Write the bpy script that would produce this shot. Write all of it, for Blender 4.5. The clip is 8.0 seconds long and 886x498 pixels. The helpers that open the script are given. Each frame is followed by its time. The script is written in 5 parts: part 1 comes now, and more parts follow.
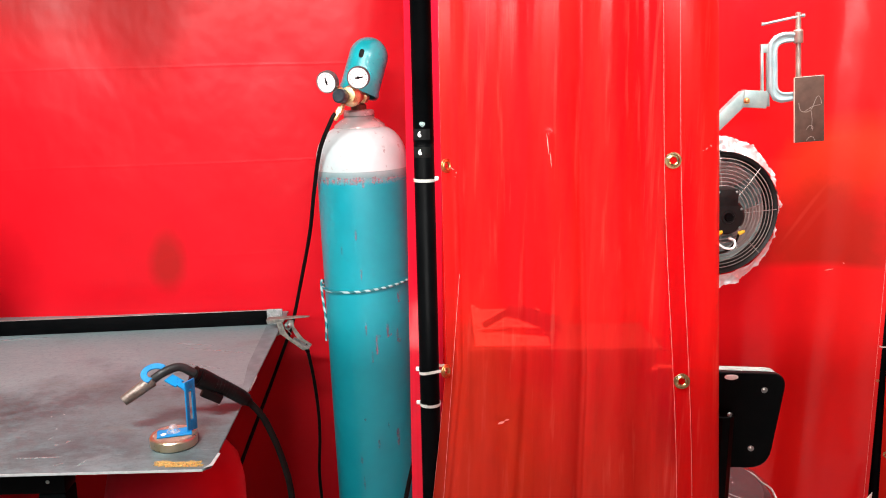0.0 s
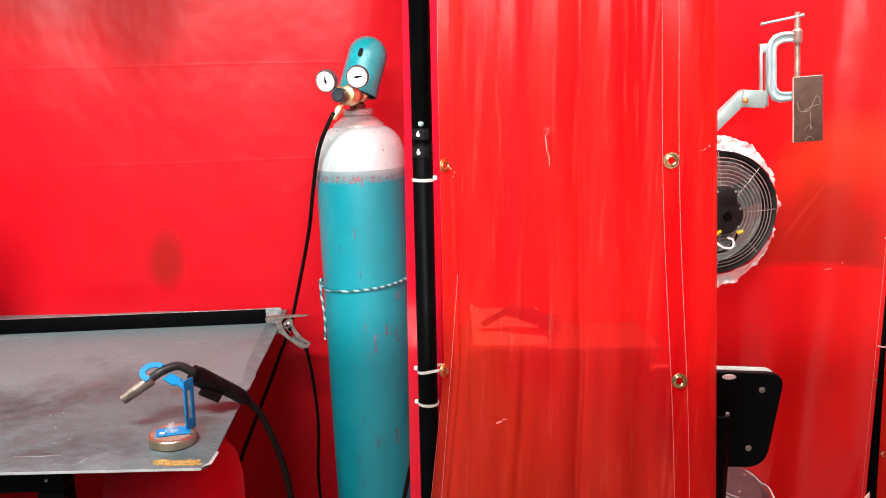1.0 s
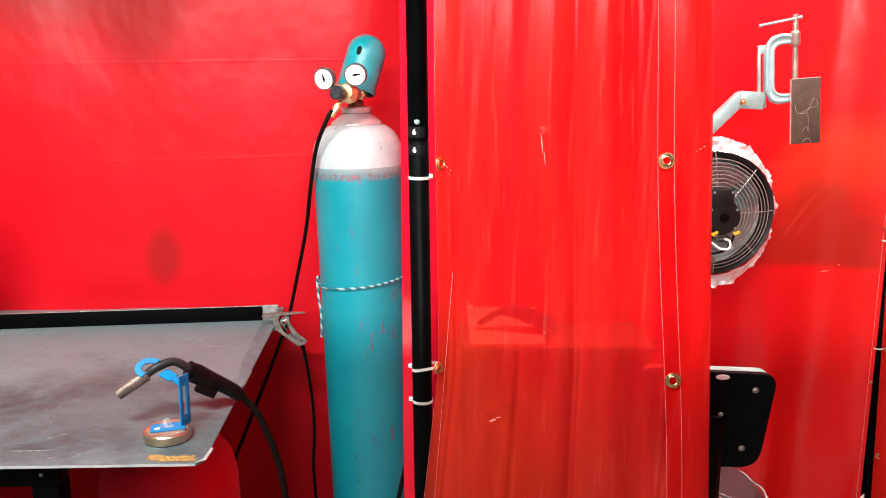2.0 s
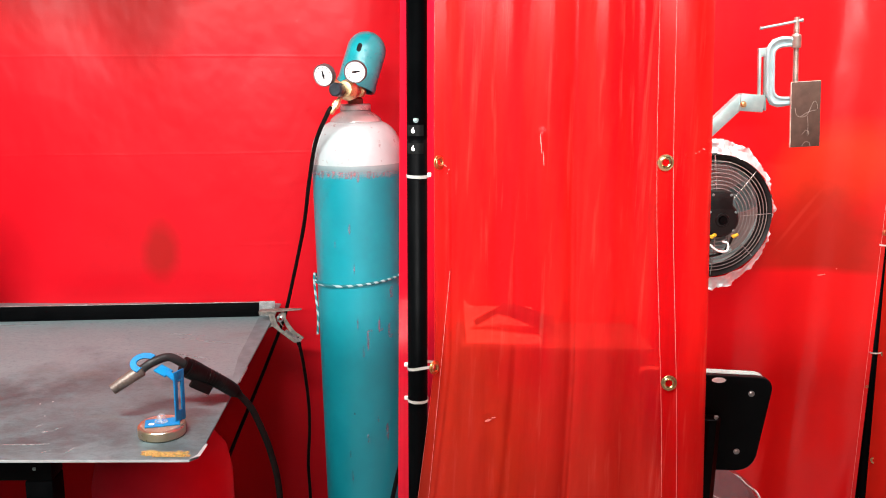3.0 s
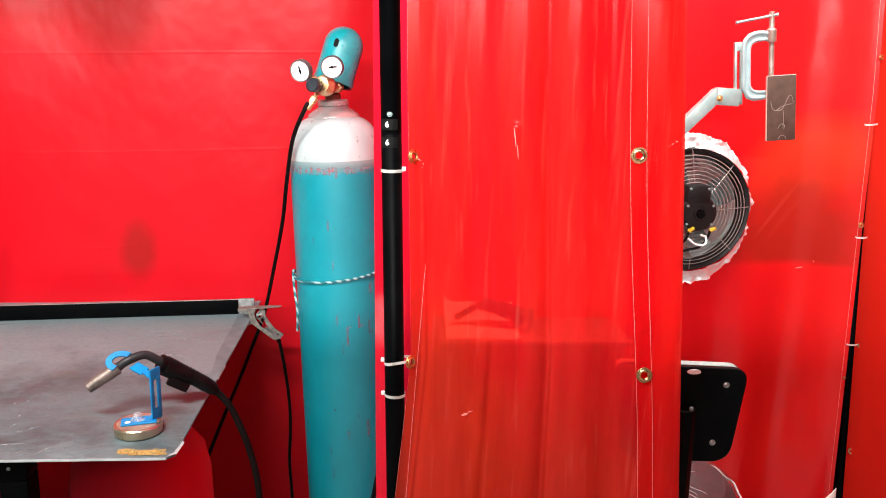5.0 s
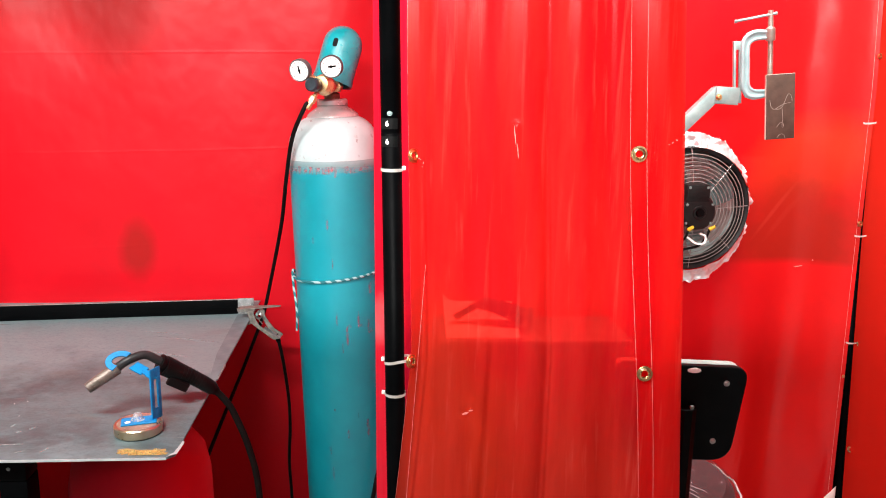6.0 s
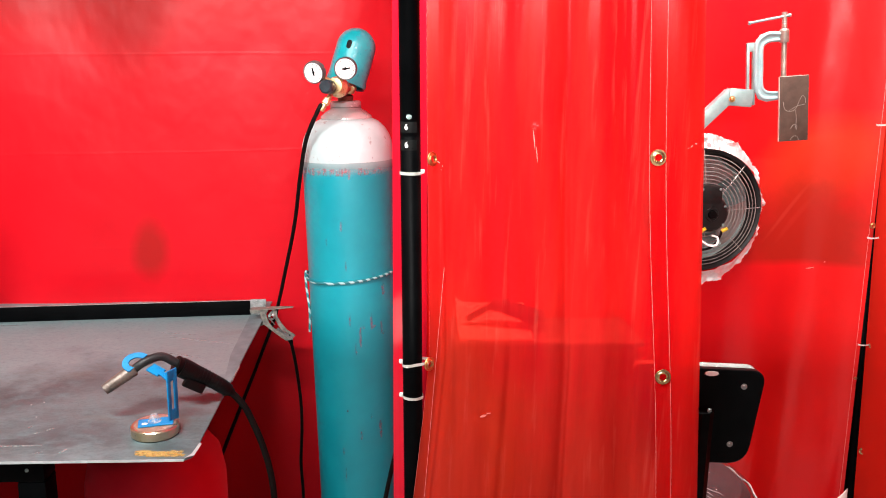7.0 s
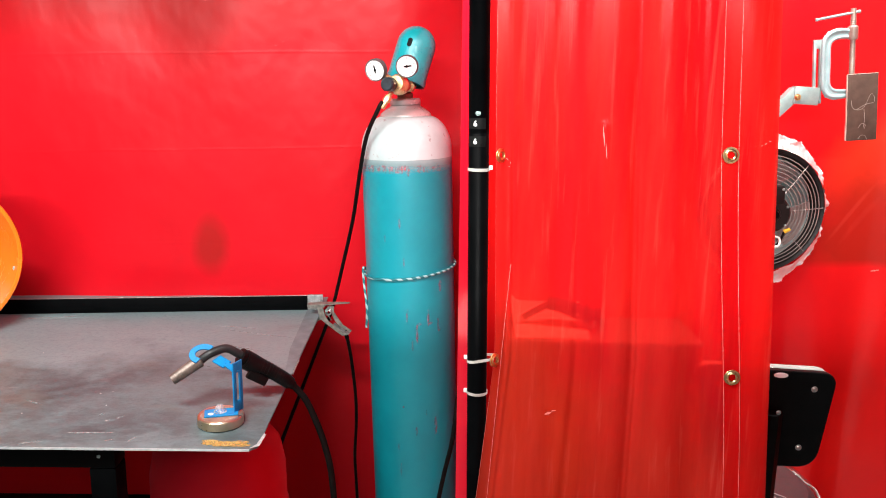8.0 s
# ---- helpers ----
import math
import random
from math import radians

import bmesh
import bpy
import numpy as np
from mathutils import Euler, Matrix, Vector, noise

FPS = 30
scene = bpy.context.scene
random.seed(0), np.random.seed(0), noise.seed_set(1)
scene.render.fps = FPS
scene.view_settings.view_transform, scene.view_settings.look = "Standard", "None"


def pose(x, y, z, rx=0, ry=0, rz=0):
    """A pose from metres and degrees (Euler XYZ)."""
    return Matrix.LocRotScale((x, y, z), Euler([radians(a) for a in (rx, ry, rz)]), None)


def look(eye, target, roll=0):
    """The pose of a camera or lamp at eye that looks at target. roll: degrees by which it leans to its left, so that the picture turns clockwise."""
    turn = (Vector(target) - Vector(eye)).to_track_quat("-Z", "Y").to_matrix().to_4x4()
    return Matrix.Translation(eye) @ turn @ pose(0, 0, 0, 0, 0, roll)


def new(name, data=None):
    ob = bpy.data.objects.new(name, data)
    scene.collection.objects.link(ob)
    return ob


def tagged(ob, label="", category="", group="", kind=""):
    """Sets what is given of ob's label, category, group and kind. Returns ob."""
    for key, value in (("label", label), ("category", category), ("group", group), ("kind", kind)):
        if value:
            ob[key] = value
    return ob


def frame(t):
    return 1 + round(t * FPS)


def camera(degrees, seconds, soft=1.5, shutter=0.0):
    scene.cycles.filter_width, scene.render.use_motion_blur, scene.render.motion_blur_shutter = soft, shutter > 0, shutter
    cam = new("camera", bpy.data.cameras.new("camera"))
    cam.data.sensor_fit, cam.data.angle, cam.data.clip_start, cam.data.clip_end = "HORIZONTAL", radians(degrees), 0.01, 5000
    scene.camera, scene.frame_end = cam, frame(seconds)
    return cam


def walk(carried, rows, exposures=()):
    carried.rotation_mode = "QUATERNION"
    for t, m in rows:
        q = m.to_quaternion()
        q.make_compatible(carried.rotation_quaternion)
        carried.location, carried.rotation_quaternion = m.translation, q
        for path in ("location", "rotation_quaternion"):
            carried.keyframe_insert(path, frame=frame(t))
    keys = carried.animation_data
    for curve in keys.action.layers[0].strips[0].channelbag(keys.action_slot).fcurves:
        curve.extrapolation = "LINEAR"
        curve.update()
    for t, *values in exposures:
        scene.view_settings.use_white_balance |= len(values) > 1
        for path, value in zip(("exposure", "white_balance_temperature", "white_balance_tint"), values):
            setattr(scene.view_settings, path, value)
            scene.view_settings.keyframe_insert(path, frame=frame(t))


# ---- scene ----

# ---------------------------------------------------------------- camera and walk
cam = camera(58.0, 8.0, soft=1.0)
PATH = [
    (0, (-0.017, -0.002, 1.541), (-0.108, 1.954, 1.137), -0.1),
    (0.5, (-0.014, -0.004, 1.543), (-0.105, 1.952, 1.136), -0.1),
    (1, (-0.015, -0.003, 1.543), (-0.105, 1.953, 1.135), -0.0),
    (1.5, (-0.009, -0.006, 1.541), (-0.099, 1.95, 1.133), 0.1),
    (3, (-0.007, -0.002, 1.543), (-0.091, 1.953, 1.128), 1.3),
    (3.5, (0.001, 0.001, 1.54), (-0.075, 1.956, 1.124), 1.1),
    (4, (0.004, 0.001, 1.538), (-0.059, 1.956, 1.121), 1.2),
    (4.5, (0.009, -0.001, 1.538), (-0.043, 1.954, 1.119), 1.2),
    (6, (0.006, -0.001, 1.537), (-0.037, 1.953, 1.116), 1.0),
    (6.5, (-0.004, -0.002, 1.536), (-0.046, 1.953, 1.115), 1.0),
    (7, (-0.017, -0.003, 1.543), (-0.07, 1.951, 1.12), 1.0),
    (7.5, (-0.034, -0.007, 1.539), (-0.133, 1.946, 1.117), 0.8),
    (8, (-0.056, -0.011, 1.538), (-0.214, 1.937, 1.112), 1.0),
]
walk(cam, [(t, look(e, g, r)) for t, e, g, r in PATH], exposures=[(0, 0.0), (8, 0.0)])

# ---------------------------------------------------------------- world and large lights
world = bpy.data.worlds.new("shop_dark")
world.use_nodes = True
world.node_tree.nodes["Background"].inputs[0].default_value = (0.05, 0.05, 0.055, 1)
world.node_tree.nodes["Background"].inputs[1].default_value = 0.2
scene.world = world

LAMPS = [(-0.82, 0.36, 1.1, 0.16, 101), (0.5, 1.72, 1.1, 0.16, 66)]
LAMP_Z = 2.62
for lx, ly, sx, sy, watts in LAMPS:
    ld = bpy.data.lights.new("tube_light", "AREA")
    ld.shape, ld.size, ld.size_y, ld.energy, ld.color = "RECTANGLE", sx, sy, watts, (1.0, 0.97, 0.93)
    lo = new("tube_light", ld)
    lo.matrix_world = pose(lx, ly, LAMP_Z - 0.07)
# unseen strip light added high beyond the aisle, shining over the half-height wall
FLOOD = look((0.0, -4.6, 3.06), (0.0, 1.8, 1.2))
ld = bpy.data.lights.new("added_flood", "AREA")
ld.shape, ld.size, ld.size_y, ld.energy, ld.color = "RECTANGLE", 3.2, 0.1, 418, (1.0, 0.98, 0.96)
new("added_flood", ld).matrix_world = FLOOD


# ---------------------------------------------------------------- materials
def nodes_of(name):
    m = bpy.data.materials.new(name)
    m.use_nodes = True
    nt = m.node_tree
    return m, nt, nt.nodes["Principled BSDF"]


def link(nt, a, b):
    nt.links.new(a, b)


def noise_node(nt, scale, detail=4.0, rough=0.6, stretch=None):
    co = nt.nodes.new("ShaderNodeTexCoord")
    n = nt.nodes.new("ShaderNodeTexNoise")
    n.inputs["Scale"].default_value, n.inputs["Detail"].default_value, n.inputs["Roughness"].default_value = scale, detail, rough
    if stretch:
        mp = nt.nodes.new("ShaderNodeMapping")
        mp.inputs["Scale"].default_value = stretch
        link(nt, co.outputs["Object"], mp.inputs["Vector"])
        link(nt, mp.outputs["Vector"], n.inputs["Vector"])
    else:
        link(nt, co.outputs["Object"], n.inputs["Vector"])
    return n


def ramp(nt, src, stops):
    r = nt.nodes.new("ShaderNodeValToRGB")
    while len(r.color_ramp.elements) < len(stops):
        r.color_ramp.elements.new(0.5)
    for el, (p, c) in zip(r.color_ramp.elements, stops):
        el.position, el.color = p, (*c, 1) if len(c) == 3 else c
    link(nt, src, r.inputs["Fac"])
    return r


def mix_color(nt, fac, a, b, mode="MIX"):
    m = nt.nodes.new("ShaderNodeMix")
    m.data_type, m.blend_type = "RGBA", mode
    if isinstance(fac, (int, float)):
        m.inputs[0].default_value = fac
    else:
        link(nt, fac, m.inputs[0])
    for i, v in ((6, a), (7, b)):
        if isinstance(v, tuple):
            m.inputs[i].default_value = (*v, 1)
        else:
            link(nt, v, m.inputs[i])
    return m.outputs[2]


def bump(nt, bsdf, height, strength=0.2, dist=0.002):
    b = nt.nodes.new("ShaderNodeBump")
    b.inputs["Strength"].default_value, b.inputs["Distance"].default_value = strength, dist
    link(nt, height, b.inputs["Height"])
    link(nt, b.outputs["Normal"], bsdf.inputs["Normal"])
    return b


def surf(name, c1, c2, scale=12, rough=0.5, metal=0.0, grain=0.12, grain_scale=300, wear=None, wear_at=0.68, coat=0.0, spec=0.5):
    """Two colours mixed at a large scale, fine grain in roughness and relief, and worn patches of a third colour."""
    m, nt, b = nodes_of(name)
    big, fine = noise_node(nt, scale, 5), noise_node(nt, grain_scale, 3)
    col = ramp(nt, big.outputs["Fac"], [(0.32, c1), (0.68, c2)]).outputs["Color"]
    if wear:
        w = noise_node(nt, scale * 4.3, 8, 0.7)
        mask = ramp(nt, w.outputs["Fac"], [(wear_at, (0, 0, 0)), (wear_at + 0.05, (1, 1, 1))])
        col = mix_color(nt, mask.outputs["Color"], col, wear)
    link(nt, col, b.inputs["Base Color"])
    rr = nt.nodes.new("ShaderNodeMapRange")
    rr.inputs["To Min"].default_value, rr.inputs["To Max"].default_value = max(rough - 0.12, 0.03), min(rough + 0.12, 1)
    link(nt, noise_node(nt, scale * 2.7, 6).outputs["Fac"], rr.inputs["Value"])
    link(nt, rr.outputs["Result"], b.inputs["Roughness"])
    b.inputs["Metallic"].default_value = metal
    b.inputs["Coat Weight"].default_value = coat
    b.inputs["Specular IOR Level"].default_value = spec
    if grain:
        bump(nt, b, fine.outputs["Fac"], grain, 0.0006)
    return m


def vinyl(name, c1, c2, through_share, clear=0.0, rough=0.2, stretch=(1.0, 1.0, 0.25), marks_and_shade=(), streaks=0.06, relief=0.55, gloss=0.5, crumple=0.0, folds=0.022, rise=0.0, start=0.0):
    """Red welding-curtain film: glossy, lets scattered light through, and partly see-through where it hangs free."""
    m, nt, b = nodes_of(name)
    big = noise_node(nt, 2.2, 4, 0.55, stretch)
    col = ramp(nt, big.outputs["Fac"], [(0.3, c1), (0.7, c2)]).outputs["Color"]
    co = nt.nodes.new("ShaderNodeTexCoord")
    # tinted patches: marks on the film, and shade put into its colour
    for (sx, sy, sz), (wx, wz), shade, strength, turn, foot in marks_and_shade:
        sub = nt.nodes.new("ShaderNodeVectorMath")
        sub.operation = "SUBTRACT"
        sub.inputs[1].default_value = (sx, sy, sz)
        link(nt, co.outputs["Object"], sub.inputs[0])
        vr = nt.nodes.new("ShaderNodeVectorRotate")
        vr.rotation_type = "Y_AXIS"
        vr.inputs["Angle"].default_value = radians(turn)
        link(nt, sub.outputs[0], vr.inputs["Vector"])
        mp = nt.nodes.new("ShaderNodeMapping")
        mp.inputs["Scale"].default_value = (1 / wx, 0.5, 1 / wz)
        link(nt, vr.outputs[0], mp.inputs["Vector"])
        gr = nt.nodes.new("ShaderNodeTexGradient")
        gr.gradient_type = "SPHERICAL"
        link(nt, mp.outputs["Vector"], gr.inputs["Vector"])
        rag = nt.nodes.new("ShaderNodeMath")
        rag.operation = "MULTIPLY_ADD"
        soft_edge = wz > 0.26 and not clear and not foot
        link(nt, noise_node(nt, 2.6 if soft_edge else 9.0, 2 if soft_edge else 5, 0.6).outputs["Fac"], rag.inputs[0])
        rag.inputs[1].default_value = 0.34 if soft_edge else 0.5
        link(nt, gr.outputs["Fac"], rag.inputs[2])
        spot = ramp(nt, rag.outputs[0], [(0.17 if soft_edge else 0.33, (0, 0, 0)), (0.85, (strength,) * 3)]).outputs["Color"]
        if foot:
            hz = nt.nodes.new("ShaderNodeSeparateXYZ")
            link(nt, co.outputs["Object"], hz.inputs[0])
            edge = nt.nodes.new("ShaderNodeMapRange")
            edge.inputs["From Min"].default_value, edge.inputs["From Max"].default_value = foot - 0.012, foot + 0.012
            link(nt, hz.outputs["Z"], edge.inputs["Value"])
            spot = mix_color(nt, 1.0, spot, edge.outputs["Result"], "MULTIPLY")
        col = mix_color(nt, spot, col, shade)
    if clear:
        fine = noise_node(nt, 11.0, 6, 0.7, (3.0, 3.0, 0.05))
        col = mix_color(nt, ramp(nt, fine.outputs["Fac"], [(0.45, (0, 0, 0)), (0.68, (0.36, 0.36, 0.36))]).outputs["Color"], col, (0.3, 0.014, 0.009))
        hair = noise_node(nt, 75.0, 4, 0.6, (1.0, 1.0, 0.014))
        col = mix_color(nt, ramp(nt, hair.outputs["Fac"], [(0.58, (0, 0, 0)), (0.72, (0.32, 0.32, 0.32))]).outputs["Color"], col, (0.86, 0.16, 0.12))
        # streaky orange haze put into the film's colour
        haze = noise_node(nt, 3.1, 6, 0.65, (2.6, 2.6, 0.3))
        col = mix_color(nt, ramp(nt, haze.outputs["Fac"], [(0.44, (0, 0, 0)), (0.68, (0.6, 0.6, 0.6))]).outputs["Color"], col, (0.74, 0.062, 0.038))
    link(nt, col, b.inputs["Base Color"])
    b.inputs["Roughness"].default_value = rough
    b.inputs["Specular IOR Level"].default_value = gloss
    wr = noise_node(nt, 5.0, 3, 0.5, stretch)
    sc = noise_node(nt, 38.0, 6, 0.65, (1, 1, 0.5 if streaks < 0.1 else 0.012))
    mx = nt.nodes.new("ShaderNodeMath")
    mx.operation = "MULTIPLY_ADD"
    link(nt, sc.outputs["Fac"], mx.inputs[0])
    mx.inputs[1].default_value = streaks
    link(nt, wr.outputs["Fac"], mx.inputs[2])
    if crumple:
        # soft slanting pulls in the hung film
        rot = nt.nodes.new("ShaderNodeVectorRotate")
        rot.rotation_type = "Y_AXIS"
        rot.inputs["Angle"].default_value = radians(38)
        link(nt, co.outputs["Object"], rot.inputs["Vector"])
        mp = nt.nodes.new("ShaderNodeMapping")
        mp.inputs["Scale"].default_value = (1.8, 1.0, 0.45)
        link(nt, rot.outputs[0], mp.inputs["Vector"])
        pull = nt.nodes.new("ShaderNodeTexNoise")
        pull.inputs["Scale"].default_value, pull.inputs["Detail"].default_value, pull.inputs["Distortion"].default_value = 1.5, 1.5, 0.8
        link(nt, mp.outputs["Vector"], pull.inputs["Vector"])
        m0 = nt.nodes.new("ShaderNodeMath")
        m0.operation = "MULTIPLY_ADD"
        link(nt, pull.outputs["Fac"], m0.inputs[0])
        m0.inputs[1].default_value = crumple
        link(nt, mx.outputs[0], m0.inputs[2])
        mx = m0
    # packing creases, 0.28 m apart, wandering a little
    sep = nt.nodes.new("ShaderNodeSeparateXYZ")
    link(nt, co.outputs["Object"], sep.inputs[0])
    wob = nt.nodes.new("ShaderNodeMath")
    wob.operation = "MULTIPLY_ADD"
    link(nt, noise_node(nt, 1.3, 2).outputs["Fac"], wob.inputs[0])
    wob.inputs[1].default_value = 0.02
    tilt = nt.nodes.new("ShaderNodeMath")
    tilt.operation = "MULTIPLY_ADD"
    link(nt, sep.outputs["X"], tilt.inputs[0])
    tilt.inputs[1].default_value = -rise
    link(nt, sep.outputs["Z"], tilt.inputs[2])
    from_start = nt.nodes.new("ShaderNodeMath")
    from_start.operation = "SUBTRACT"
    link(nt, tilt.outputs[0], from_start.inputs[0])
    from_start.inputs[1].default_value = start
    link(nt, from_start.outputs[0], wob.inputs[2])
    pp = nt.nodes.new("ShaderNodeMath")
    pp.operation = "PINGPONG"
    link(nt, wob.outputs[0], pp.inputs[0])
    pp.inputs[1].default_value = 0.14
    ridge = nt.nodes.new("ShaderNodeMapRange")
    ridge.inputs["From Min"].default_value, ridge.inputs["From Max"].default_value = 0.0, 0.006
    ridge.inputs["To Min"].default_value, ridge.inputs["To Max"].default_value = folds, 0.0
    link(nt, pp.outputs[0], ridge.inputs["Value"])
    ad = nt.nodes.new("ShaderNodeMath")
    ad.operation = "ADD"
    link(nt, mx.outputs[0], ad.inputs[0])
    link(nt, ridge.outputs["Result"], ad.inputs[1])
    bm_ = bump(nt, b, ad.outputs[0], relief, 0.02)
    tr = nt.nodes.new("ShaderNodeBsdfTranslucent")
    link(nt, col, tr.inputs["Color"])
    link(nt, bm_.outputs["Normal"], tr.inputs["Normal"])
    mix = nt.nodes.new("ShaderNodeMixShader")
    mix.inputs[0].default_value = through_share
    link(nt, b.outputs[0], mix.inputs[1])
    link(nt, tr.outputs[0], mix.inputs[2])
    end = mix.outputs[0]
    if clear:
        tp = nt.nodes.new("ShaderNodeBsdfTransparent")
        tp.inputs["Color"].default_value = (0.95, 0.055, 0.036, 1)
        m2 = nt.nodes.new("ShaderNodeMixShader")
        m2.inputs[0].default_value = clear
        link(nt, end, m2.inputs[1])
        link(nt, tp.outputs[0], m2.inputs[2])
        end = m2.outputs[0]
    link(nt, end, nt.nodes["Material Output"].inputs["Surface"])
    return m


# entries: a brown mark, a darker smear, a darker upper left
M_WALL = vinyl("red_vinyl_wall", (0.64, 0.004, 0.013), (0.76, 0.008, 0.019), 0.25, 0.0, 0.33, (1, 1, 0.7), streaks=0.03, relief=0.4, gloss=0.2, crumple=0.5, rise=0.03, start=0.228,
               marks_and_shade=[((-0.953, 2.3, 1.022), (0.068, 0.118), (0.22, 0.018, 0.008), 0.52, 0, 0), ((-0.97, 2.3, 1.76), (0.15, 0.3), (0.22, 0.012, 0.01), 0.5, 0, 0), ((-1.15, 2.3, 1.84), (0.85, 0.27), (0.32, 0.014, 0.012), 0.8, 0, 0)])
# second entry is the shade right of the fan, put into the colour
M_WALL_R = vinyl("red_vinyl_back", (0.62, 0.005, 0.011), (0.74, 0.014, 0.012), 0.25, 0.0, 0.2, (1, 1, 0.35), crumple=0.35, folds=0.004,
                 marks_and_shade=[((1.03, 2.4, 1.32), (0.26, 0.16), (0.8, 0.05, 0.016), 0.6, 20, 0), ((1.0, 2.4, 1.09), (0.29, 0.31), (0.3, 0.018, 0.009), 0.78, 0, 1.012),
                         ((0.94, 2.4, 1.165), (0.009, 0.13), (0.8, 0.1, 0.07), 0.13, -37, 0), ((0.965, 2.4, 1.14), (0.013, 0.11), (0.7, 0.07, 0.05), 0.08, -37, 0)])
# orange-brown patches low down, put into the film's colour
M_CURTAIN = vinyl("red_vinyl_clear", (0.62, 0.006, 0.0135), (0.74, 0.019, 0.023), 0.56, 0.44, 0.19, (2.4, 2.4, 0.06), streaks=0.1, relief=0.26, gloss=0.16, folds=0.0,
                  marks_and_shade=[((-0.02, 1.21, 0.93), (0.17, 0.34), (0.58, 0.058, 0.015), 0.65, 0, 0), ((0.19, 1.2, 0.84), (0.2, 0.26), (0.5, 0.04, 0.014), 0.6, 0, 0)])
M_STRIP = vinyl("red_vinyl_strip", (0.85, 0.008, 0.045), (0.88, 0.012, 0.055), 0.3, 0.0, 0.3)
M_SIDE = vinyl("red_vinyl_side", (0.78, 0.02, 0.012), (0.84, 0.035, 0.018), 0.5, 0.0, 0.2, (1, 1, 0.2))
M_SPECK = surf("pale_film_speck", (0.72, 0.16, 0.13), (0.8, 0.28, 0.23), 300, 0.5)
M_HEM = surf("hem_vinyl", (0.6, 0.012, 0.012), (0.7, 0.03, 0.025), 60, 0.3, 0, 0.2, 500)
M_STITCH = surf("pale_thread", (0.72, 0.2, 0.17), (0.8, 0.3, 0.26), 200, 0.7)
M_BRASS = surf("brass", (0.56, 0.39, 0.17), (0.74, 0.55, 0.3), 30, 0.26, 1.0, 0.02, 900)
M_REG = surf("regulator_brass", (0.5, 0.36, 0.16), (0.68, 0.52, 0.28), 60, 0.3, 0.5, 0.06, 600)
M_BRASS_OLD = surf("tarnished_brass", (0.42, 0.2, 0.08), (0.66, 0.4, 0.16), 90, 0.38, 1.0, 0.08, 900)
M_BLACK = surf("black_powder_coat", (0.0007, 0.0009, 0.0011), (0.0016, 0.0019, 0.0022), 20, 0.4, 0, 0.06, 700, spec=0.035)
M_BLACK_PL = surf("black_plastic", (0.0014, 0.0017, 0.002), (0.003, 0.0032, 0.0035), 30, 0.42, 0, 0.1, 800, spec=0.06)
M_RUBBER = surf("black_rubber", (0.0025, 0.0022, 0.0022), (0.006, 0.005, 0.0045), 40, 0.55, 0, 0.15, 500, spec=0.1)
M_TIE = surf("white_nylon", (0.75, 0.73, 0.68), (0.82, 0.81, 0.78), 80, 0.4)
M_LABEL = surf("black_label", (0.005, 0.0055, 0.0055), (0.009, 0.0095, 0.0095), 60, 0.3, spec=0.12)
M_PRINT = surf("white_print", (0.78, 0.8, 0.78), (0.85, 0.86, 0.85), 100, 0.5)
M_TEAL = surf("teal_enamel", (0.0, 0.21, 0.265), (0.002, 0.265, 0.327), 5, 0.42, 0, 0.08, 260, wear=(0.0, 0.17, 0.22), wear_at=0.7, coat=0.15)
M_TEAL_CAP = surf("teal_cap_paint", (0.0, 0.27, 0.31), (0.01, 0.38, 0.43), 22, 0.3, 0, 0.06, 300, wear=(0.06, 0.2, 0.24), wear_at=0.62, coat=0.6)
M_WHITE = surf("white_enamel", (0.38, 0.47, 0.48), (0.52, 0.61, 0.62), 9, 0.4, 0, 0.06, 300, wear=(0.32, 0.3, 0.3), wear_at=0.6, coat=0.1)
M_RIM = surf("grey_gauge_rim", (0.07, 0.08, 0.082), (0.16, 0.175, 0.175), 60, 0.4, 0.3)
M_VALVE = surf("dull_valve_brass", (0.12, 0.06, 0.04), (0.24, 0.14, 0.09), 70, 0.5, 0.5, 0.15, 500)
M_KNOB = surf("dark_knob_plastic", (0.012, 0.018, 0.024), (0.03, 0.042, 0.052), 60, 0.4, 0, 0.1, 500, spec=0.3)
M_RING = surf("scuffed_neck_metal", (0.4, 0.38, 0.38), (0.56, 0.53, 0.52), 12, 0.25, 0.35, 0.05, 300, wear=(0.26, 0.17, 0.17), wear_at=0.64)


def smudge(name, c1, c2, cover):
    """Old paint rubbed half away: ragged islands with bare ground between."""
    m, nt, b = nodes_of(name)
    col = ramp(nt, noise_node(nt, 60, 4).outputs["Fac"], [(0.3, c1), (0.7, c2)])
    link(nt, col.outputs["Color"], b.inputs["Base Color"])
    b.inputs["Roughness"].default_value = 0.55
    tp = nt.nodes.new("ShaderNodeBsdfTransparent")
    mx = nt.nodes.new("ShaderNodeMixShader")
    mask = ramp(nt, noise_node(nt, 110, 6, 0.7, (1, 1, 0.6)).outputs["Fac"], [(cover - 0.06, (0.38,) * 3), (cover + 0.2, (1, 1, 1))])
    link(nt, mask.outputs["Color"], mx.inputs[0])
    link(nt, b.outputs[0], mx.inputs[1])
    link(nt, tp.outputs[0], mx.inputs[2])
    link(nt, mx.outputs[0], nt.nodes["Material Output"].inputs["Surface"])
    return m


M_PINK = smudge("faded_red_paint", (0.24, 0.06, 0.12), (0.34, 0.1, 0.17), 0.42)
M_PINK_FADED = smudge("nearly_gone_red_paint", (0.42, 0.09, 0.12), (0.5, 0.14, 0.17), 0.43)


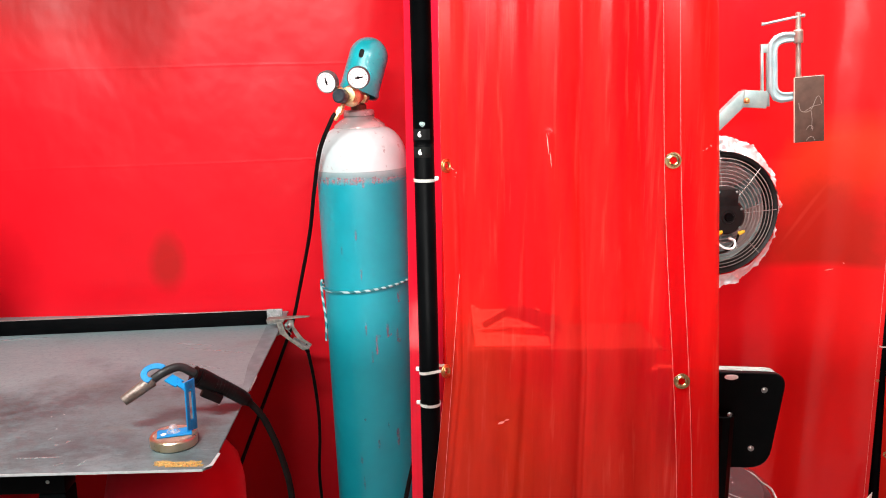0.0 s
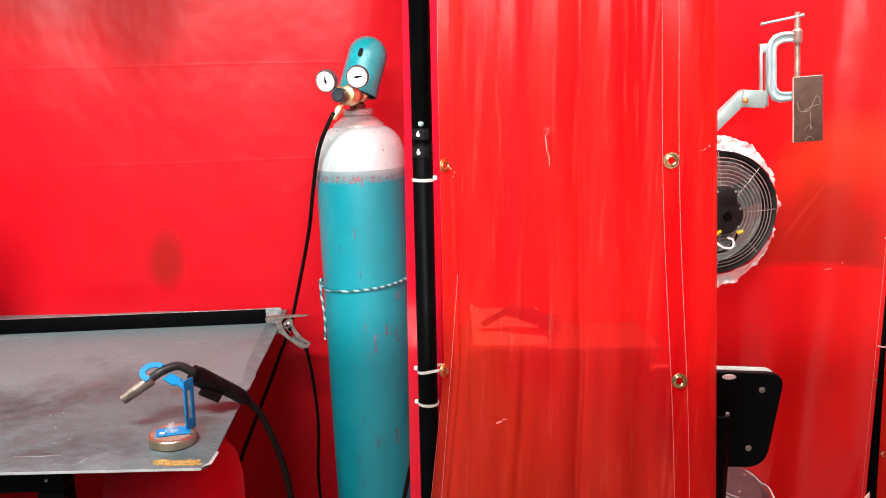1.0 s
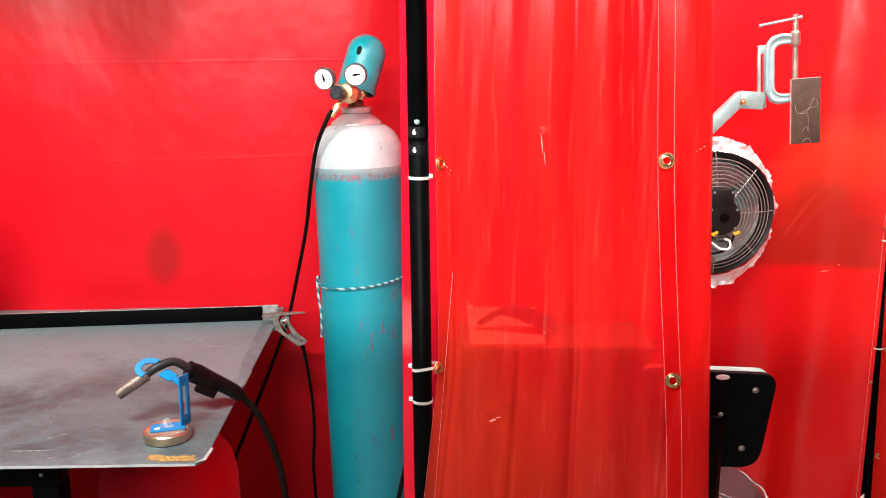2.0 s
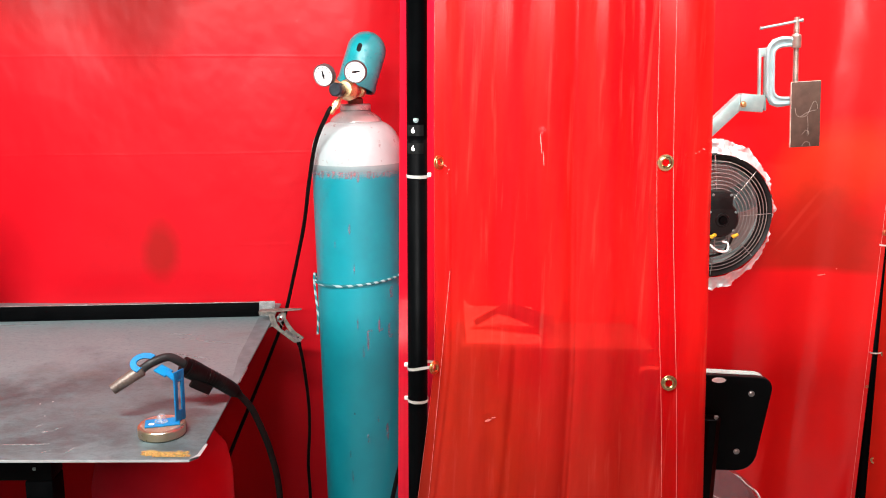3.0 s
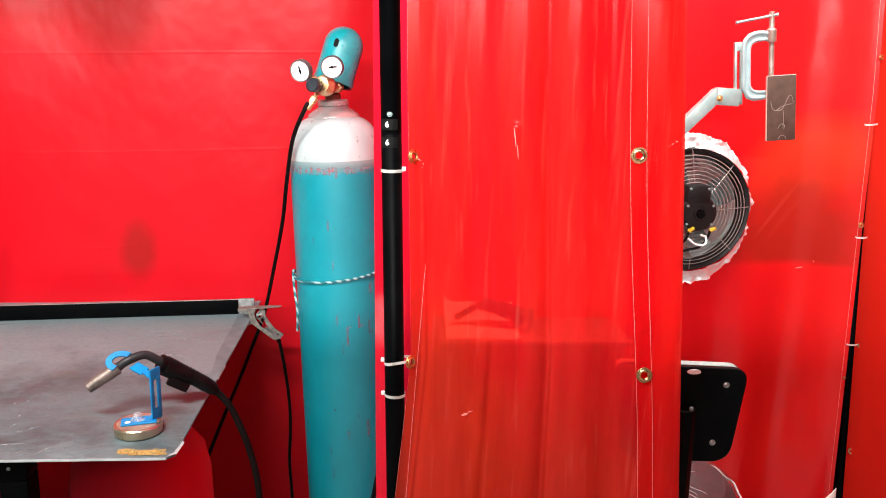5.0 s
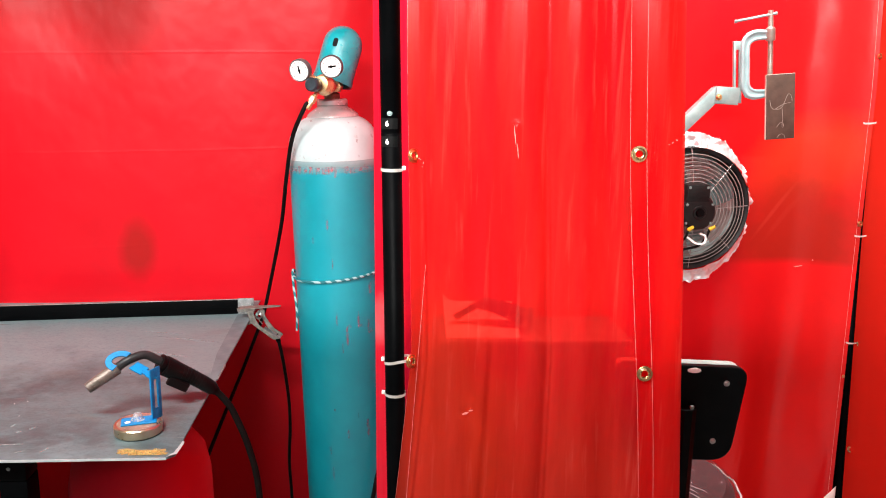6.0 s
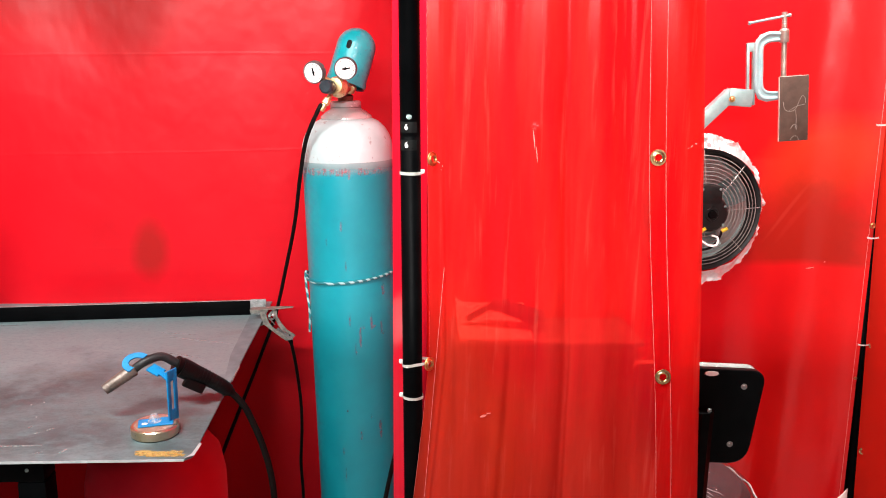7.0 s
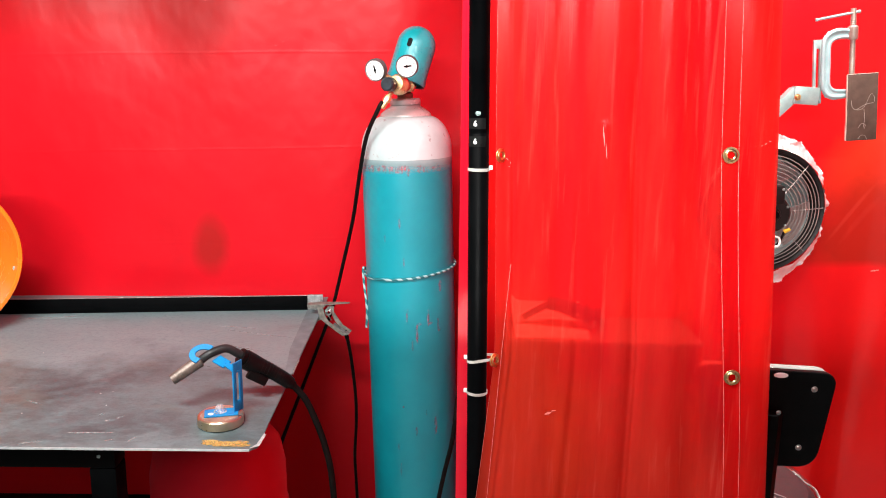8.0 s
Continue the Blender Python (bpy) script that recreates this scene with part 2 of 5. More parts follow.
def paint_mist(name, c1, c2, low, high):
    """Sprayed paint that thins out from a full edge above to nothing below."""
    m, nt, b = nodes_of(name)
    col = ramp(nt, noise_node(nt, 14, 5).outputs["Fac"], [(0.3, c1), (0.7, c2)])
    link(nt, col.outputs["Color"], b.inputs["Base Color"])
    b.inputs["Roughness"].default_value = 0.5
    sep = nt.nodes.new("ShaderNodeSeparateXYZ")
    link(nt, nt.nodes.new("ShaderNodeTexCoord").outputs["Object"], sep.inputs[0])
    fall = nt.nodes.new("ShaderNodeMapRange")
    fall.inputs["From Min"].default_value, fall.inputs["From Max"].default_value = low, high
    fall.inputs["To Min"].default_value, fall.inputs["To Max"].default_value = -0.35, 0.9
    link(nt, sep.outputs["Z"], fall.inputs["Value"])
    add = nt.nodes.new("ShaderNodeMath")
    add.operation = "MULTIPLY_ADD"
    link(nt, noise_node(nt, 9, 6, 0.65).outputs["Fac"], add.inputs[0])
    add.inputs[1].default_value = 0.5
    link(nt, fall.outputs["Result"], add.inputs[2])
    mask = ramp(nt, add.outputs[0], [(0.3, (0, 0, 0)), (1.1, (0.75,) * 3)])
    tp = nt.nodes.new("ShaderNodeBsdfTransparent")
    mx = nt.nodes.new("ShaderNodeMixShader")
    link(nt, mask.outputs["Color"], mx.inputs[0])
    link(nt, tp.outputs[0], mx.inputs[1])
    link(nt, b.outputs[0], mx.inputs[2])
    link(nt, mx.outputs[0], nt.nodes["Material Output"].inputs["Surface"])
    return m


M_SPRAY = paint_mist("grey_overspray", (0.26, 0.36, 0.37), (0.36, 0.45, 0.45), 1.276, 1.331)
M_COVER = smudge("clear_plastic_cover", (0.6, 0.64, 0.66), (0.8, 0.82, 0.83), 0.42)
M_SMEAR = smudge("rubbed_scrape", (0.3, 0.34, 0.35), (0.46, 0.5, 0.5), 0.43)
M_STEEL = surf("grey_steel", (0.3, 0.3, 0.3), (0.46, 0.45, 0.43), 30, 0.38, 0.85, 0.1, 500)
M_ZINC = surf("zinc_steel", (0.18, 0.265, 0.26), (0.28, 0.375, 0.36), 25, 0.42, 0.3, 0.08, 600, wear=(0.3, 0.28, 0.22), wear_at=0.7)
M_CAST = surf("grey_painted_casting", (0.19, 0.31, 0.32), (0.28, 0.42, 0.43), 22, 0.45, 0.15, 0.2, 300, wear=(0.3, 0.29, 0.27))
M_COUPON = surf("mill_scale_plate", (0.04, 0.025, 0.018), (0.075, 0.047, 0.034), 26, 0.65, 0.05, 0.15, 300, wear=(0.13, 0.095, 0.075), spec=0.2)
M_EDGE = surf("cut_steel_edge", (0.5, 0.42, 0.36), (0.66, 0.58, 0.5), 60, 0.4, 0.7)
M_CHALK = surf("chalk", (0.1, 0.078, 0.064), (0.24, 0.215, 0.19), 300, 0.9)
M_SCREW = surf("oiled_screw_steel", (0.17, 0.15, 0.125), (0.3, 0.27, 0.23), 40, 0.4, 0.5, 0.15, 400)
M_CLAMP = surf("dull_clamp_steel", (0.1, 0.1, 0.09), (0.26, 0.25, 0.22), 90, 0.5, 0.2, 0.3, 400, wear=(0.05, 0.048, 0.045), wear_at=0.6, spec=0.3)
M_BLUE = surf("blue_paint", (0.0, 0.17, 0.42), (0.0, 0.23, 0.54), 30, 0.5, 0, 0.1, 400, wear=(0.0, 0.1, 0.33), wear_at=0.62, spec=0.3)
M_MAGNET = surf("copper_plated_steel", (0.5, 0.36, 0.2), (0.58, 0.5, 0.4), 24, 0.3, 0.9, 0.08, 500)
M_MAGTOP = surf("worn_red_enamel", (0.24, 0.12, 0.09), (0.36, 0.24, 0.18), 30, 0.45, 0.1, 0.1, 400, wear=(0.42, 0.38, 0.31), wear_at=0.58)
M_NOZZLE = surf("spattered_nozzle", (0.13, 0.105, 0.09), (0.27, 0.22, 0.19), 70, 0.45, 0.6, 0.6, 700, wear=(0.36, 0.3, 0.26), wear_at=0.6)
M_NECK = surf("grey_neck_sleeve", (0.012, 0.014, 0.015), (0.026, 0.027, 0.028), 40, 0.45, 0, 0.15, 500, spec=0.35)
M_GRIP = surf("dark_grip_plastic", (0.002, 0.0018, 0.002), (0.006, 0.0045, 0.0045), 30, 0.42, 0, 0.12, 700, spec=0.16)
M_GAUGE = surf("gauge_face", (0.78, 0.78, 0.77), (0.84, 0.84, 0.83), 30, 0.35)
M_FOIL = surf("aluminium_foil_tape", (0.74, 0.76, 0.76), (0.93, 0.95, 0.95), 40, 0.33, 0.62, 0.5, 120)
M_FAN = surf("dark_fan_paint", (0.007, 0.0072, 0.0075), (0.016, 0.0155, 0.015), 20, 0.42, 0.0, 0.08, 500, wear=(0.04, 0.034, 0.03), spec=0.15)
M_WIRE = surf("guard_wire", (0.25, 0.245, 0.235), (0.44, 0.425, 0.4), 40, 0.42, 0.6)
M_BLADE = surf("fan_blade_grey", (0.3, 0.235, 0.22), (0.42, 0.34, 0.325), 18, 0.4, 0.2, 0.06, 400)
M_DUCT = surf("galvanised_sheet", (0.42, 0.52, 0.52), (0.58, 0.68, 0.68), 14, 0.4, 0.3, 0.05, 300)
M_YELLOW = surf("yellow_wire_nut", (0.65, 0.47, 0.02), (0.75, 0.55, 0.05), 60, 0.45)
M_ORANGE = surf("orange_shell", (0.78, 0.15, 0.008), (0.84, 0.19, 0.012), 8, 0.25, 0, 0.03, 500, coat=0.5)
M_CONCRETE = surf("concrete", (0.24, 0.236, 0.231), (0.32, 0.312, 0.306), 3, 0.75, 0, 0.3, 120, wear=(0.1, 0.095, 0.09))
M_PLASTER = surf("painted_block_wall", (0.3, 0.3, 0.3), (0.36, 0.36, 0.35), 2, 0.8, 0, 0.2, 80)
M_CEIL = surf("grey_ceiling", (0.26, 0.26, 0.26), (0.32, 0.32, 0.32), 2, 0.85, 0, 0.1, 90)
M_PAD = surf("grey_pad_vinyl", (0.36, 0.52, 0.49), (0.48, 0.64, 0.61), 40, 0.3, 0, 0.2, 300)
M_PANEL = surf("grey_panel_paint", (0.16, 0.165, 0.165), (0.22, 0.225, 0.225), 6, 0.4, 0, 0.08, 200)
M_CARD = surf("white_card", (0.7, 0.68, 0.64), (0.78, 0.76, 0.72), 20, 0.7, 0, 0.1, 200)
M_BIN = surf("red_plastic", (0.56, 0.007, 0.02), (0.64, 0.01, 0.024), 6, 0.5, 0, 0.08, 200, spec=0.08)
M_FLINT = smudge("yellow_crayon", (0.5, 0.3, 0.08), (0.62, 0.42, 0.15), 0.5)
M_RUBBED = surf("rubbed_plate", (0.11, 0.15, 0.162), (0.18, 0.235, 0.25), 24, 0.55, 0.05, 0.1, 300, wear=(0.3, 0.29, 0.29))
M_GROUND = surf("ground_steel_end", (0.1, 0.11, 0.11), (0.3, 0.31, 0.31), 50, 0.45, 0.3, 0.2, 300, wear=(0.42, 0.42, 0.41), wear_at=0.56)
M_SCUFF = surf("scuffed_bright_steel", (0.4, 0.44, 0.45), (0.55, 0.59, 0.6), 60, 0.35, 0.2)


def bench_steel():
    """Hot-rolled plate: violet-grey scale, paler rubbed zones, sheen painted towards the back, long scratches and
    spatter dots.
    """
    m, nt, b = nodes_of("bench_plate_steel")
    big, mid = noise_node(nt, 2.8, 8, 0.68, (1, 1.3, 1)), noise_node(nt, 22, 10, 0.78, (1, 1.6, 1))
    c = ramp(nt, big.outputs["Fac"], [(0.3, (0.03, 0.048, 0.053)), (0.48, (0.078, 0.116, 0.126)), (0.68, (0.15, 0.218, 0.234))]).outputs["Color"]
    c = mix_color(nt, ramp(nt, mid.outputs["Fac"], [(0.42, (0, 0, 0)), (0.66, (0.65, 0.65, 0.65))]).outputs["Color"], c, (0.166, 0.246, 0.264))
    dark = noise_node(nt, 6.0, 8, 0.74, (1, 1.4, 1))
    c = mix_color(nt, ramp(nt, dark.outputs["Fac"], [(0.58, (0, 0, 0)), (0.74, (0.6, 0.6, 0.6))]).outputs["Color"], c, (0.026, 0.028, 0.031))
    co = nt.nodes.new("ShaderNodeTexCoord")
    sep = nt.nodes.new("ShaderNodeSeparateXYZ")
    link(nt, co.outputs["Object"], sep.inputs[0])
    # paler towards the back: the brighter light there is put into the colour
    back_sheen = nt.nodes.new("ShaderNodeMath")
    back_sheen.operation = "MULTIPLY_ADD"
    link(nt, noise_node(nt, 3.5, 5).outputs["Fac"], back_sheen.inputs[0])
    back_sheen.inputs[1].default_value = 0.9
    link(nt, sep.outputs["Y"], back_sheen.inputs[2])
    c = mix_color(nt, ramp(nt, back_sheen.outputs[0], [(0.85, (0, 0, 0)), (1.35, (0.7, 0.7, 0.7))]).outputs["Color"], c, (0.25, 0.352, 0.375))
    grain = noise_node(nt, 85, 8, 0.8, (1, 1.5, 1))
    c = mix_color(nt, ramp(nt, grain.outputs["Fac"], [(0.36, (0.3, 0.3, 0.3)), (0.5, (0, 0, 0))]).outputs["Color"], c, (0.02, 0.026, 0.029))
    scr = noise_node(nt, 40, 4, 0.7, (0.12, 3.0, 1))
    c = mix_color(nt, ramp(nt, scr.outputs["Fac"], [(0.68, (0, 0, 0)), (0.74, (0.5, 0.5, 0.5))]).outputs["Color"], c, (0.34, 0.38, 0.39))
    front = nt.nodes.new("ShaderNodeMath")
    front.operation = "MULTIPLY_ADD"
    link(nt, sep.outputs["Y"], front.inputs[0])
    front.inputs[1].default_value = -1.3
    link(nt, noise_node(nt, 17, 9, 0.75, (0.7, 1.3, 1)).outputs["Fac"], front.inputs[2])
    c = mix_color(nt, ramp(nt, front.outputs[0], [(0.46, (0, 0, 0)), (0.62, (0.3, 0.3, 0.3))]).outputs["Color"], c, (0.25, 0.32, 0.335))
    rust = noise_node(nt, 4.2, 6, 0.65, (1, 1.6, 1))
    c = mix_color(nt, ramp(nt, rust.outputs["Fac"], [(0.56, (0, 0, 0)), (0.72, (0.4, 0.4, 0.4))]).outputs["Color"], c, (0.15, 0.13, 0.1))
    link(nt, c, b.inputs["Base Color"])
    b.inputs["Metallic"].default_value = 0.12
    link(nt, ramp(nt, mid.outputs["Fac"], [(0.3, (0.34,) * 3), (0.7, (0.58,) * 3)]).outputs["Color"], b.inputs["Roughness"])
    bump(nt, b, noise_node(nt, 120, 8, 0.75).outputs["Fac"], 0.3, 0.001)
    return m


M_BENCH = bench_steel()


def wrap_film():
    m, nt, b = nodes_of("clear_plastic_wrap")
    b.inputs["Base Color"].default_value = (0.1, 0.09, 0.092, 1)
    b.inputs["Roughness"].default_value = 0.1
    b.inputs["Specular IOR Level"].default_value = 0.7
    bump(nt, b, noise_node(nt, 18, 5, 0.6, (1, 4, 1)).outputs["Fac"], 1.0, 0.03)
    tp = nt.nodes.new("ShaderNodeBsdfTransparent")
    mx = nt.nodes.new("ShaderNodeMixShader")
    mx.inputs[0].default_value = 0.72
    link(nt, b.outputs[0], mx.inputs[1])
    link(nt, tp.outputs[0], mx.inputs[2])
    link(nt, mx.outputs[0], nt.nodes["Material Output"].inputs["Surface"])
    return m


M_WRAP = wrap_film()
M_WRAP_GLINT = surf("wrap_glint", (0.36, 0.34, 0.34), (0.6, 0.58, 0.58), 60, 0.15)
M_SEAT = surf("dark_seat_vinyl", (0.032, 0.014, 0.017), (0.055, 0.026, 0.03), 14, 0.4, 0, 0.2, 300, spec=0.2)


def glow(name, strength):
    m, nt, b = nodes_of(name)
    b.inputs["Emission Color"].default_value = (1, 0.97, 0.93, 1)
    b.inputs["Emission Strength"].default_value = strength
    return m


M_DIFFUSER = glow("lit_diffuser", 3.0)


def rope_mat():
    m, nt, b = nodes_of("braided_rope")
    co = nt.nodes.new("ShaderNodeTexCoord")
    w = nt.nodes.new("ShaderNodeTexWave")
    w.wave_type, w.bands_direction = "BANDS", "DIAGONAL"
    w.inputs["Scale"].default_value, w.inputs["Distortion"].default_value = 22.0, 1.0
    link(nt, co.outputs["Object"], w.inputs["Vector"])
    c = ramp(nt, w.outputs["Fac"], [(0.4, (0.006, 0.13, 0.15)), (0.66, (0.3, 0.46, 0.47))])
    link(nt, c.outputs["Color"], b.inputs["Base Color"])
    b.inputs["Roughness"].default_value = 0.8
    bump(nt, b, w.outputs["Fac"], 0.5, 0.002)
    return m


M_ROPE = rope_mat()


# ---------------------------------------------------------------- mesh helpers
def smooth(bm, angle=35):
    for f in bm.faces:
        f.smooth = True
    lim = radians(angle)
    for e in bm.edges:
        if len(e.link_faces) == 2 and e.calc_face_angle(0) > lim:
            e.smooth = False


def part(name, bm, material, parent=None, label="", sharp=35):
    bmesh.ops.recalc_face_normals(bm, faces=bm.faces)
    smooth(bm, sharp)
    me = bpy.data.meshes.new(name)
    bm.to_mesh(me)
    bm.free()
    me.materials.append(material)
    ob = new(name, me)
    if parent is not None:
        ob.parent = parent
    if label:
        ob["label"] = label
    return ob


def thing(name, label, category, m=None, group="", kind=""):
    ob = new(name)
    ob.empty_display_size = 0.05
    if m is not None:
        ob.matrix_world = m
    return tagged(ob, label, category, group, kind)


def box(size, at=(0, 0, 0), bevel=0.0, m=None, bm=None):
    bm = bm or bmesh.new()
    r = bmesh.ops.create_cube(bm, size=1.0, matrix=(m or Matrix.Translation(at)) @ Matrix.Diagonal((*size, 1)))
    if bevel:
        es = list({e for v in r["verts"] for e in v.link_edges})
        bmesh.ops.bevel(bm, geom=es, offset=bevel, segments=2, affect="EDGES", profile=0.6)
    return bm


def lathe(profile, seg=32, m=None, bm=None):
    """Profile rows of radius and height, turned about z."""
    bm = bm or bmesh.new()
    m = m or Matrix()
    rings = []
    for r, z in profile:
        if r < 1e-6:
            rings.append([bm.verts.new(m @ Vector((0, 0, z)))])
        else:
            rings.append([bm.verts.new(m @ Vector((r * math.cos(2 * math.pi * i / seg), r * math.sin(2 * math.pi * i / seg), z))) for i in range(seg)])
    for a, b in zip(rings, rings[1:]):
        for i in range(seg):
            j = (i + 1) % seg
            if len(a) == 1 and len(b) == 1:
                continue
            if len(a) == 1:
                bm.faces.new((a[0], b[j], b[i]))
            elif len(b) == 1:
                bm.faces.new((a[i], a[j], b[0]))
            else:
                bm.faces.new((a[i], a[j], b[j], b[i]))
    return bm


def curve_points(pts, per=8, closed=False):
    """A smooth line through the points (Catmull-Rom)."""
    p = [Vector(q) for q in pts]
    n, out = len(p), []
    for i in range(n if closed else n - 1):
        g = [p[(i + k) % n] if closed else p[min(max(i + k, 0), n - 1)] for k in (-1, 0, 1, 2)]
        for s in range(per):
            t = s / per
            out.append(0.5 * (2 * g[1] + (g[2] - g[0]) * t + (2 * g[0] - 5 * g[1] + 4 * g[2] - g[3]) * t * t + (3 * g[1] - g[0] - 3 * g[2] + g[3]) * t ** 3))
    return out if closed else out + [p[-1]]


def tube(pts, radius, seg=10, closed=False, bm=None):
    """A round tube along a line; radius is a number or a function of 0..1 along it."""
    bm = bm or bmesh.new()
    n, rings, side = len(pts), [], None
    for i, p in enumerate(pts):
        a, b = (pts[(i - 1) % n], pts[(i + 1) % n]) if closed else (pts[max(i - 1, 0)], pts[min(i + 1, n - 1)])
        d = (Vector(b) - Vector(a)).normalized()
        if side is None:
            side = d.orthogonal().normalized()
        side = (side - d * side.dot(d)).normalized()
        up = d.cross(side)
        r = radius(i / (n - 1)) if callable(radius) else radius
        rings.append([bm.verts.new(Vector(p) + r * (side * math.cos(2 * math.pi * k / seg) + up * math.sin(2 * math.pi * k / seg))) for k in range(seg)])
    for i in range(n if closed else n - 1):
        a, b = rings[i], rings[(i + 1) % n]
        for k in range(seg):
            bm.faces.new((a[k], a[(k + 1) % seg], b[(k + 1) % seg], b[k]))
    if not closed:
        bm.faces.new(rings[0][::-1])
        bm.faces.new(rings[-1])
    return bm


def ring(radius, wire, m=None, seg=40, wseg=6, bm=None):
    m = m or Matrix()
    return tube([m @ Vector((radius * math.cos(2 * math.pi * i / seg), radius * math.sin(2 * math.pi * i / seg), 0)) for i in range(seg)], wire, wseg, True, bm)


def rod(a, b, r, seg=12, bm=None):
    return tube([Vector(a), Vector(b)], r, seg, False, bm)


def plate(outline, thick, m=None, bevel=0.0):
    """A flat plate from an outline in x, y, with thickness along +z."""
    bm = bmesh.new()
    f = bm.faces.new([bm.verts.new((x, y, 0)) for x, y in outline])
    r = bmesh.ops.extrude_face_region(bm, geom=[f])
    bmesh.ops.translate(bm, verts=[v for v in r["geom"] if isinstance(v, bmesh.types.BMVert)], vec=(0, 0, thick))
    if bevel:
        bmesh.ops.bevel(bm, geom=bm.edges[:], offset=bevel, segments=1, affect="EDGES")
    if m is not None:
        bmesh.ops.transform(bm, matrix=m, verts=bm.verts)
    return bm


def rounded(corners, radii, seg=7):
    """An outline with its corners rounded off by quadratic arcs."""
    out, n = [], len(corners)
    for i, (c, r) in enumerate(zip(corners, radii)):
        c = Vector(c)
        a = c + (Vector(corners[i - 1]) - c).normalized() * r
        b = c + (Vector(corners[(i + 1) % n]) - c).normalized() * r
        for k in range(seg + 1):
            t = k / seg
            q = a * (1 - t) ** 2 + c * 2 * t * (1 - t) + b * t * t
            out.append((q.x, q.y))
    return out


def sheet(fn, nu, nv):
    """A hanging sheet; fn gives the place for u, v in 0..1."""
    bm = bmesh.new()
    g = [[bm.verts.new(fn(i / nu, j / nv)) for j in range(nv + 1)] for i in range(nu + 1)]
    for i in range(nu):
        for j in range(nv):
            bm.faces.new((g[i][j], g[i + 1][j], g[i + 1][j + 1], g[i][j + 1]))
    return bm


def wob(x, z, seed=0.0):
    return noise.noise(Vector((x * 3.1 + seed, z * 1.1 + 3 * seed, seed)))


def aim(m_at, direction, roll=0):
    """A pose at a place with its z axis along a direction."""
    q = Vector(direction).normalized().to_track_quat("Z", "Y").to_matrix().to_4x4()
    return Matrix.Translation(m_at) @ q @ pose(0, 0, 0, 0, 0, roll)


def screw_head(at, direction, r, material, parent, name="bolt"):
    bm = lathe([(0, r * 0.55), (r * 0.6, r * 0.5), (r * 0.95, r * 0.2), (r, 0), (r * 1.25, 0), (r * 1.25, -r * 0.15), (0, -r * 0.15)], 14, aim(at, direction))
    return part(name, bm, material, parent)


# ---------------------------------------------------------------- setting
YAW = 9.0


def left_wall_y(x):
    return 2.36 + math.tan(radians(YAW)) * (x + 0.6)


def right_wall_y(x):
    return 2.36 + math.tan(radians(10.0)) * (x - 0.82)


def slab(name, size, at, material, label, category):
    return tagged(part(name, box(size, at), material), label, category, kind="structure")


slab("floor", (9.2, 9.2, 0.1), (0, -0.9, -0.05), M_CONCRETE, "grey stained concrete workshop floor", "floor")
slab("ceiling", (9.2, 9.2, 0.1), (0, -0.9, 3.25), M_CEIL, "plain grey painted workshop ceiling", "ceiling")
slab("wall_north", (9.2, 0.12, 3.2), (0, 3.36, 1.6), M_PLASTER, "grey painted block wall behind the booths", "wall")
slab("wall_south", (9.2, 0.12, 3.2), (0, -5.2, 1.6), M_PLASTER, "grey painted block wall", "wall")
# added out of view to keep the strip light off the lower booths
slab("wall_light_block", (8.6, 0.1, 2.2), (0, -2.05, 1.1), M_PLASTER, "unseen half-height grey wall added to cut off the strip light", "wall")
slab("wall_west", (0.12, 8.44, 3.2), (-4.4, -0.92, 1.6), M_PLASTER, "grey painted block wall", "wall")
slab("wall_east", (0.12, 8.44, 3.2), (4.4, -0.92, 1.6), M_PLASTER, "grey painted block wall", "wall")

for lx, ly, sx, sy, watts in LAMPS:
    fx = thing("ceiling_light", "long white lit strip light hung below the workshop ceiling", "ceiling light", pose(lx, ly, LAMP_Z), "ceiling lights")
    part("housing", box((sx + 0.06, sy + 0.06, 0.15), (0, 0, 0.075), 0.01), M_CEIL, fx)
    part("diffuser", box((sx, sy, 0.02), (0, 0, -0.012), 0.006), M_DIFFUSER, fx)
    for hx in (-sx * 0.4, sx * 0.4):
        part("hanger", rod((hx, 0, 0.14), (hx, 0, 3.2 - LAMP_Z), 0.004, 8), M_ZINC, fx)

fl = thing("unseen_strip_light", "long unseen strip light added high on the workshop wall", "strip light", FLOOD @ pose(0, 0, 0.012))
part("diffuser", box((3.2, 0.1, 0.01), (0, 0, 0.004), 0.003), M_DIFFUSER, fl)
part("housing", box((3.26, 0.14, 0.06), (0, 0, 0.042), 0.008), M_CEIL, fl)
part("bracket", rod((0, 0, 0.06), (0, 0.04, 0.56), 0.02, 10), M_BLACK, fl)

ZTOP = 2.25


def hung(name, fn, nu, nv, material, label, group="welding curtains", opening=None):
    th = thing(name, label, "curtain", None, group)
    bm = sheet(fn, nu, nv)
    if opening:
        ox, oz, orad = opening
        away = [f for f in bm.faces if math.hypot((f.calc_center_median().x - ox) / 0.94, f.calc_center_median().z - oz) < orad]
        bmesh.ops.delete(bm, geom=away, context="FACES")
    part("film", bm, material, th, sharp=80)
    return th


def fold_left(u, v):
    x, z = -2.3 + 2.17 * u, 0.06 + (ZTOP - 0.06) * v
    return x, left_wall_y(x) + 0.02 * wob(x, z, 2.0) + 0.006 * math.sin(x * 23 + 1.5 * wob(x, z, 5)) * max(0, (x + 0.7)), z


hung("welding_curtain", fold_left, 110, 60, M_WALL, "taut red vinyl welding curtain with creases and a dark brown mark")


def far_x(z):
    return 1.233 - 0.0515 * z


def right_edge(z):
    return far_x(z) - 0.03 + 0.034 * min(1.2, max(-0.1, z - 0.33))


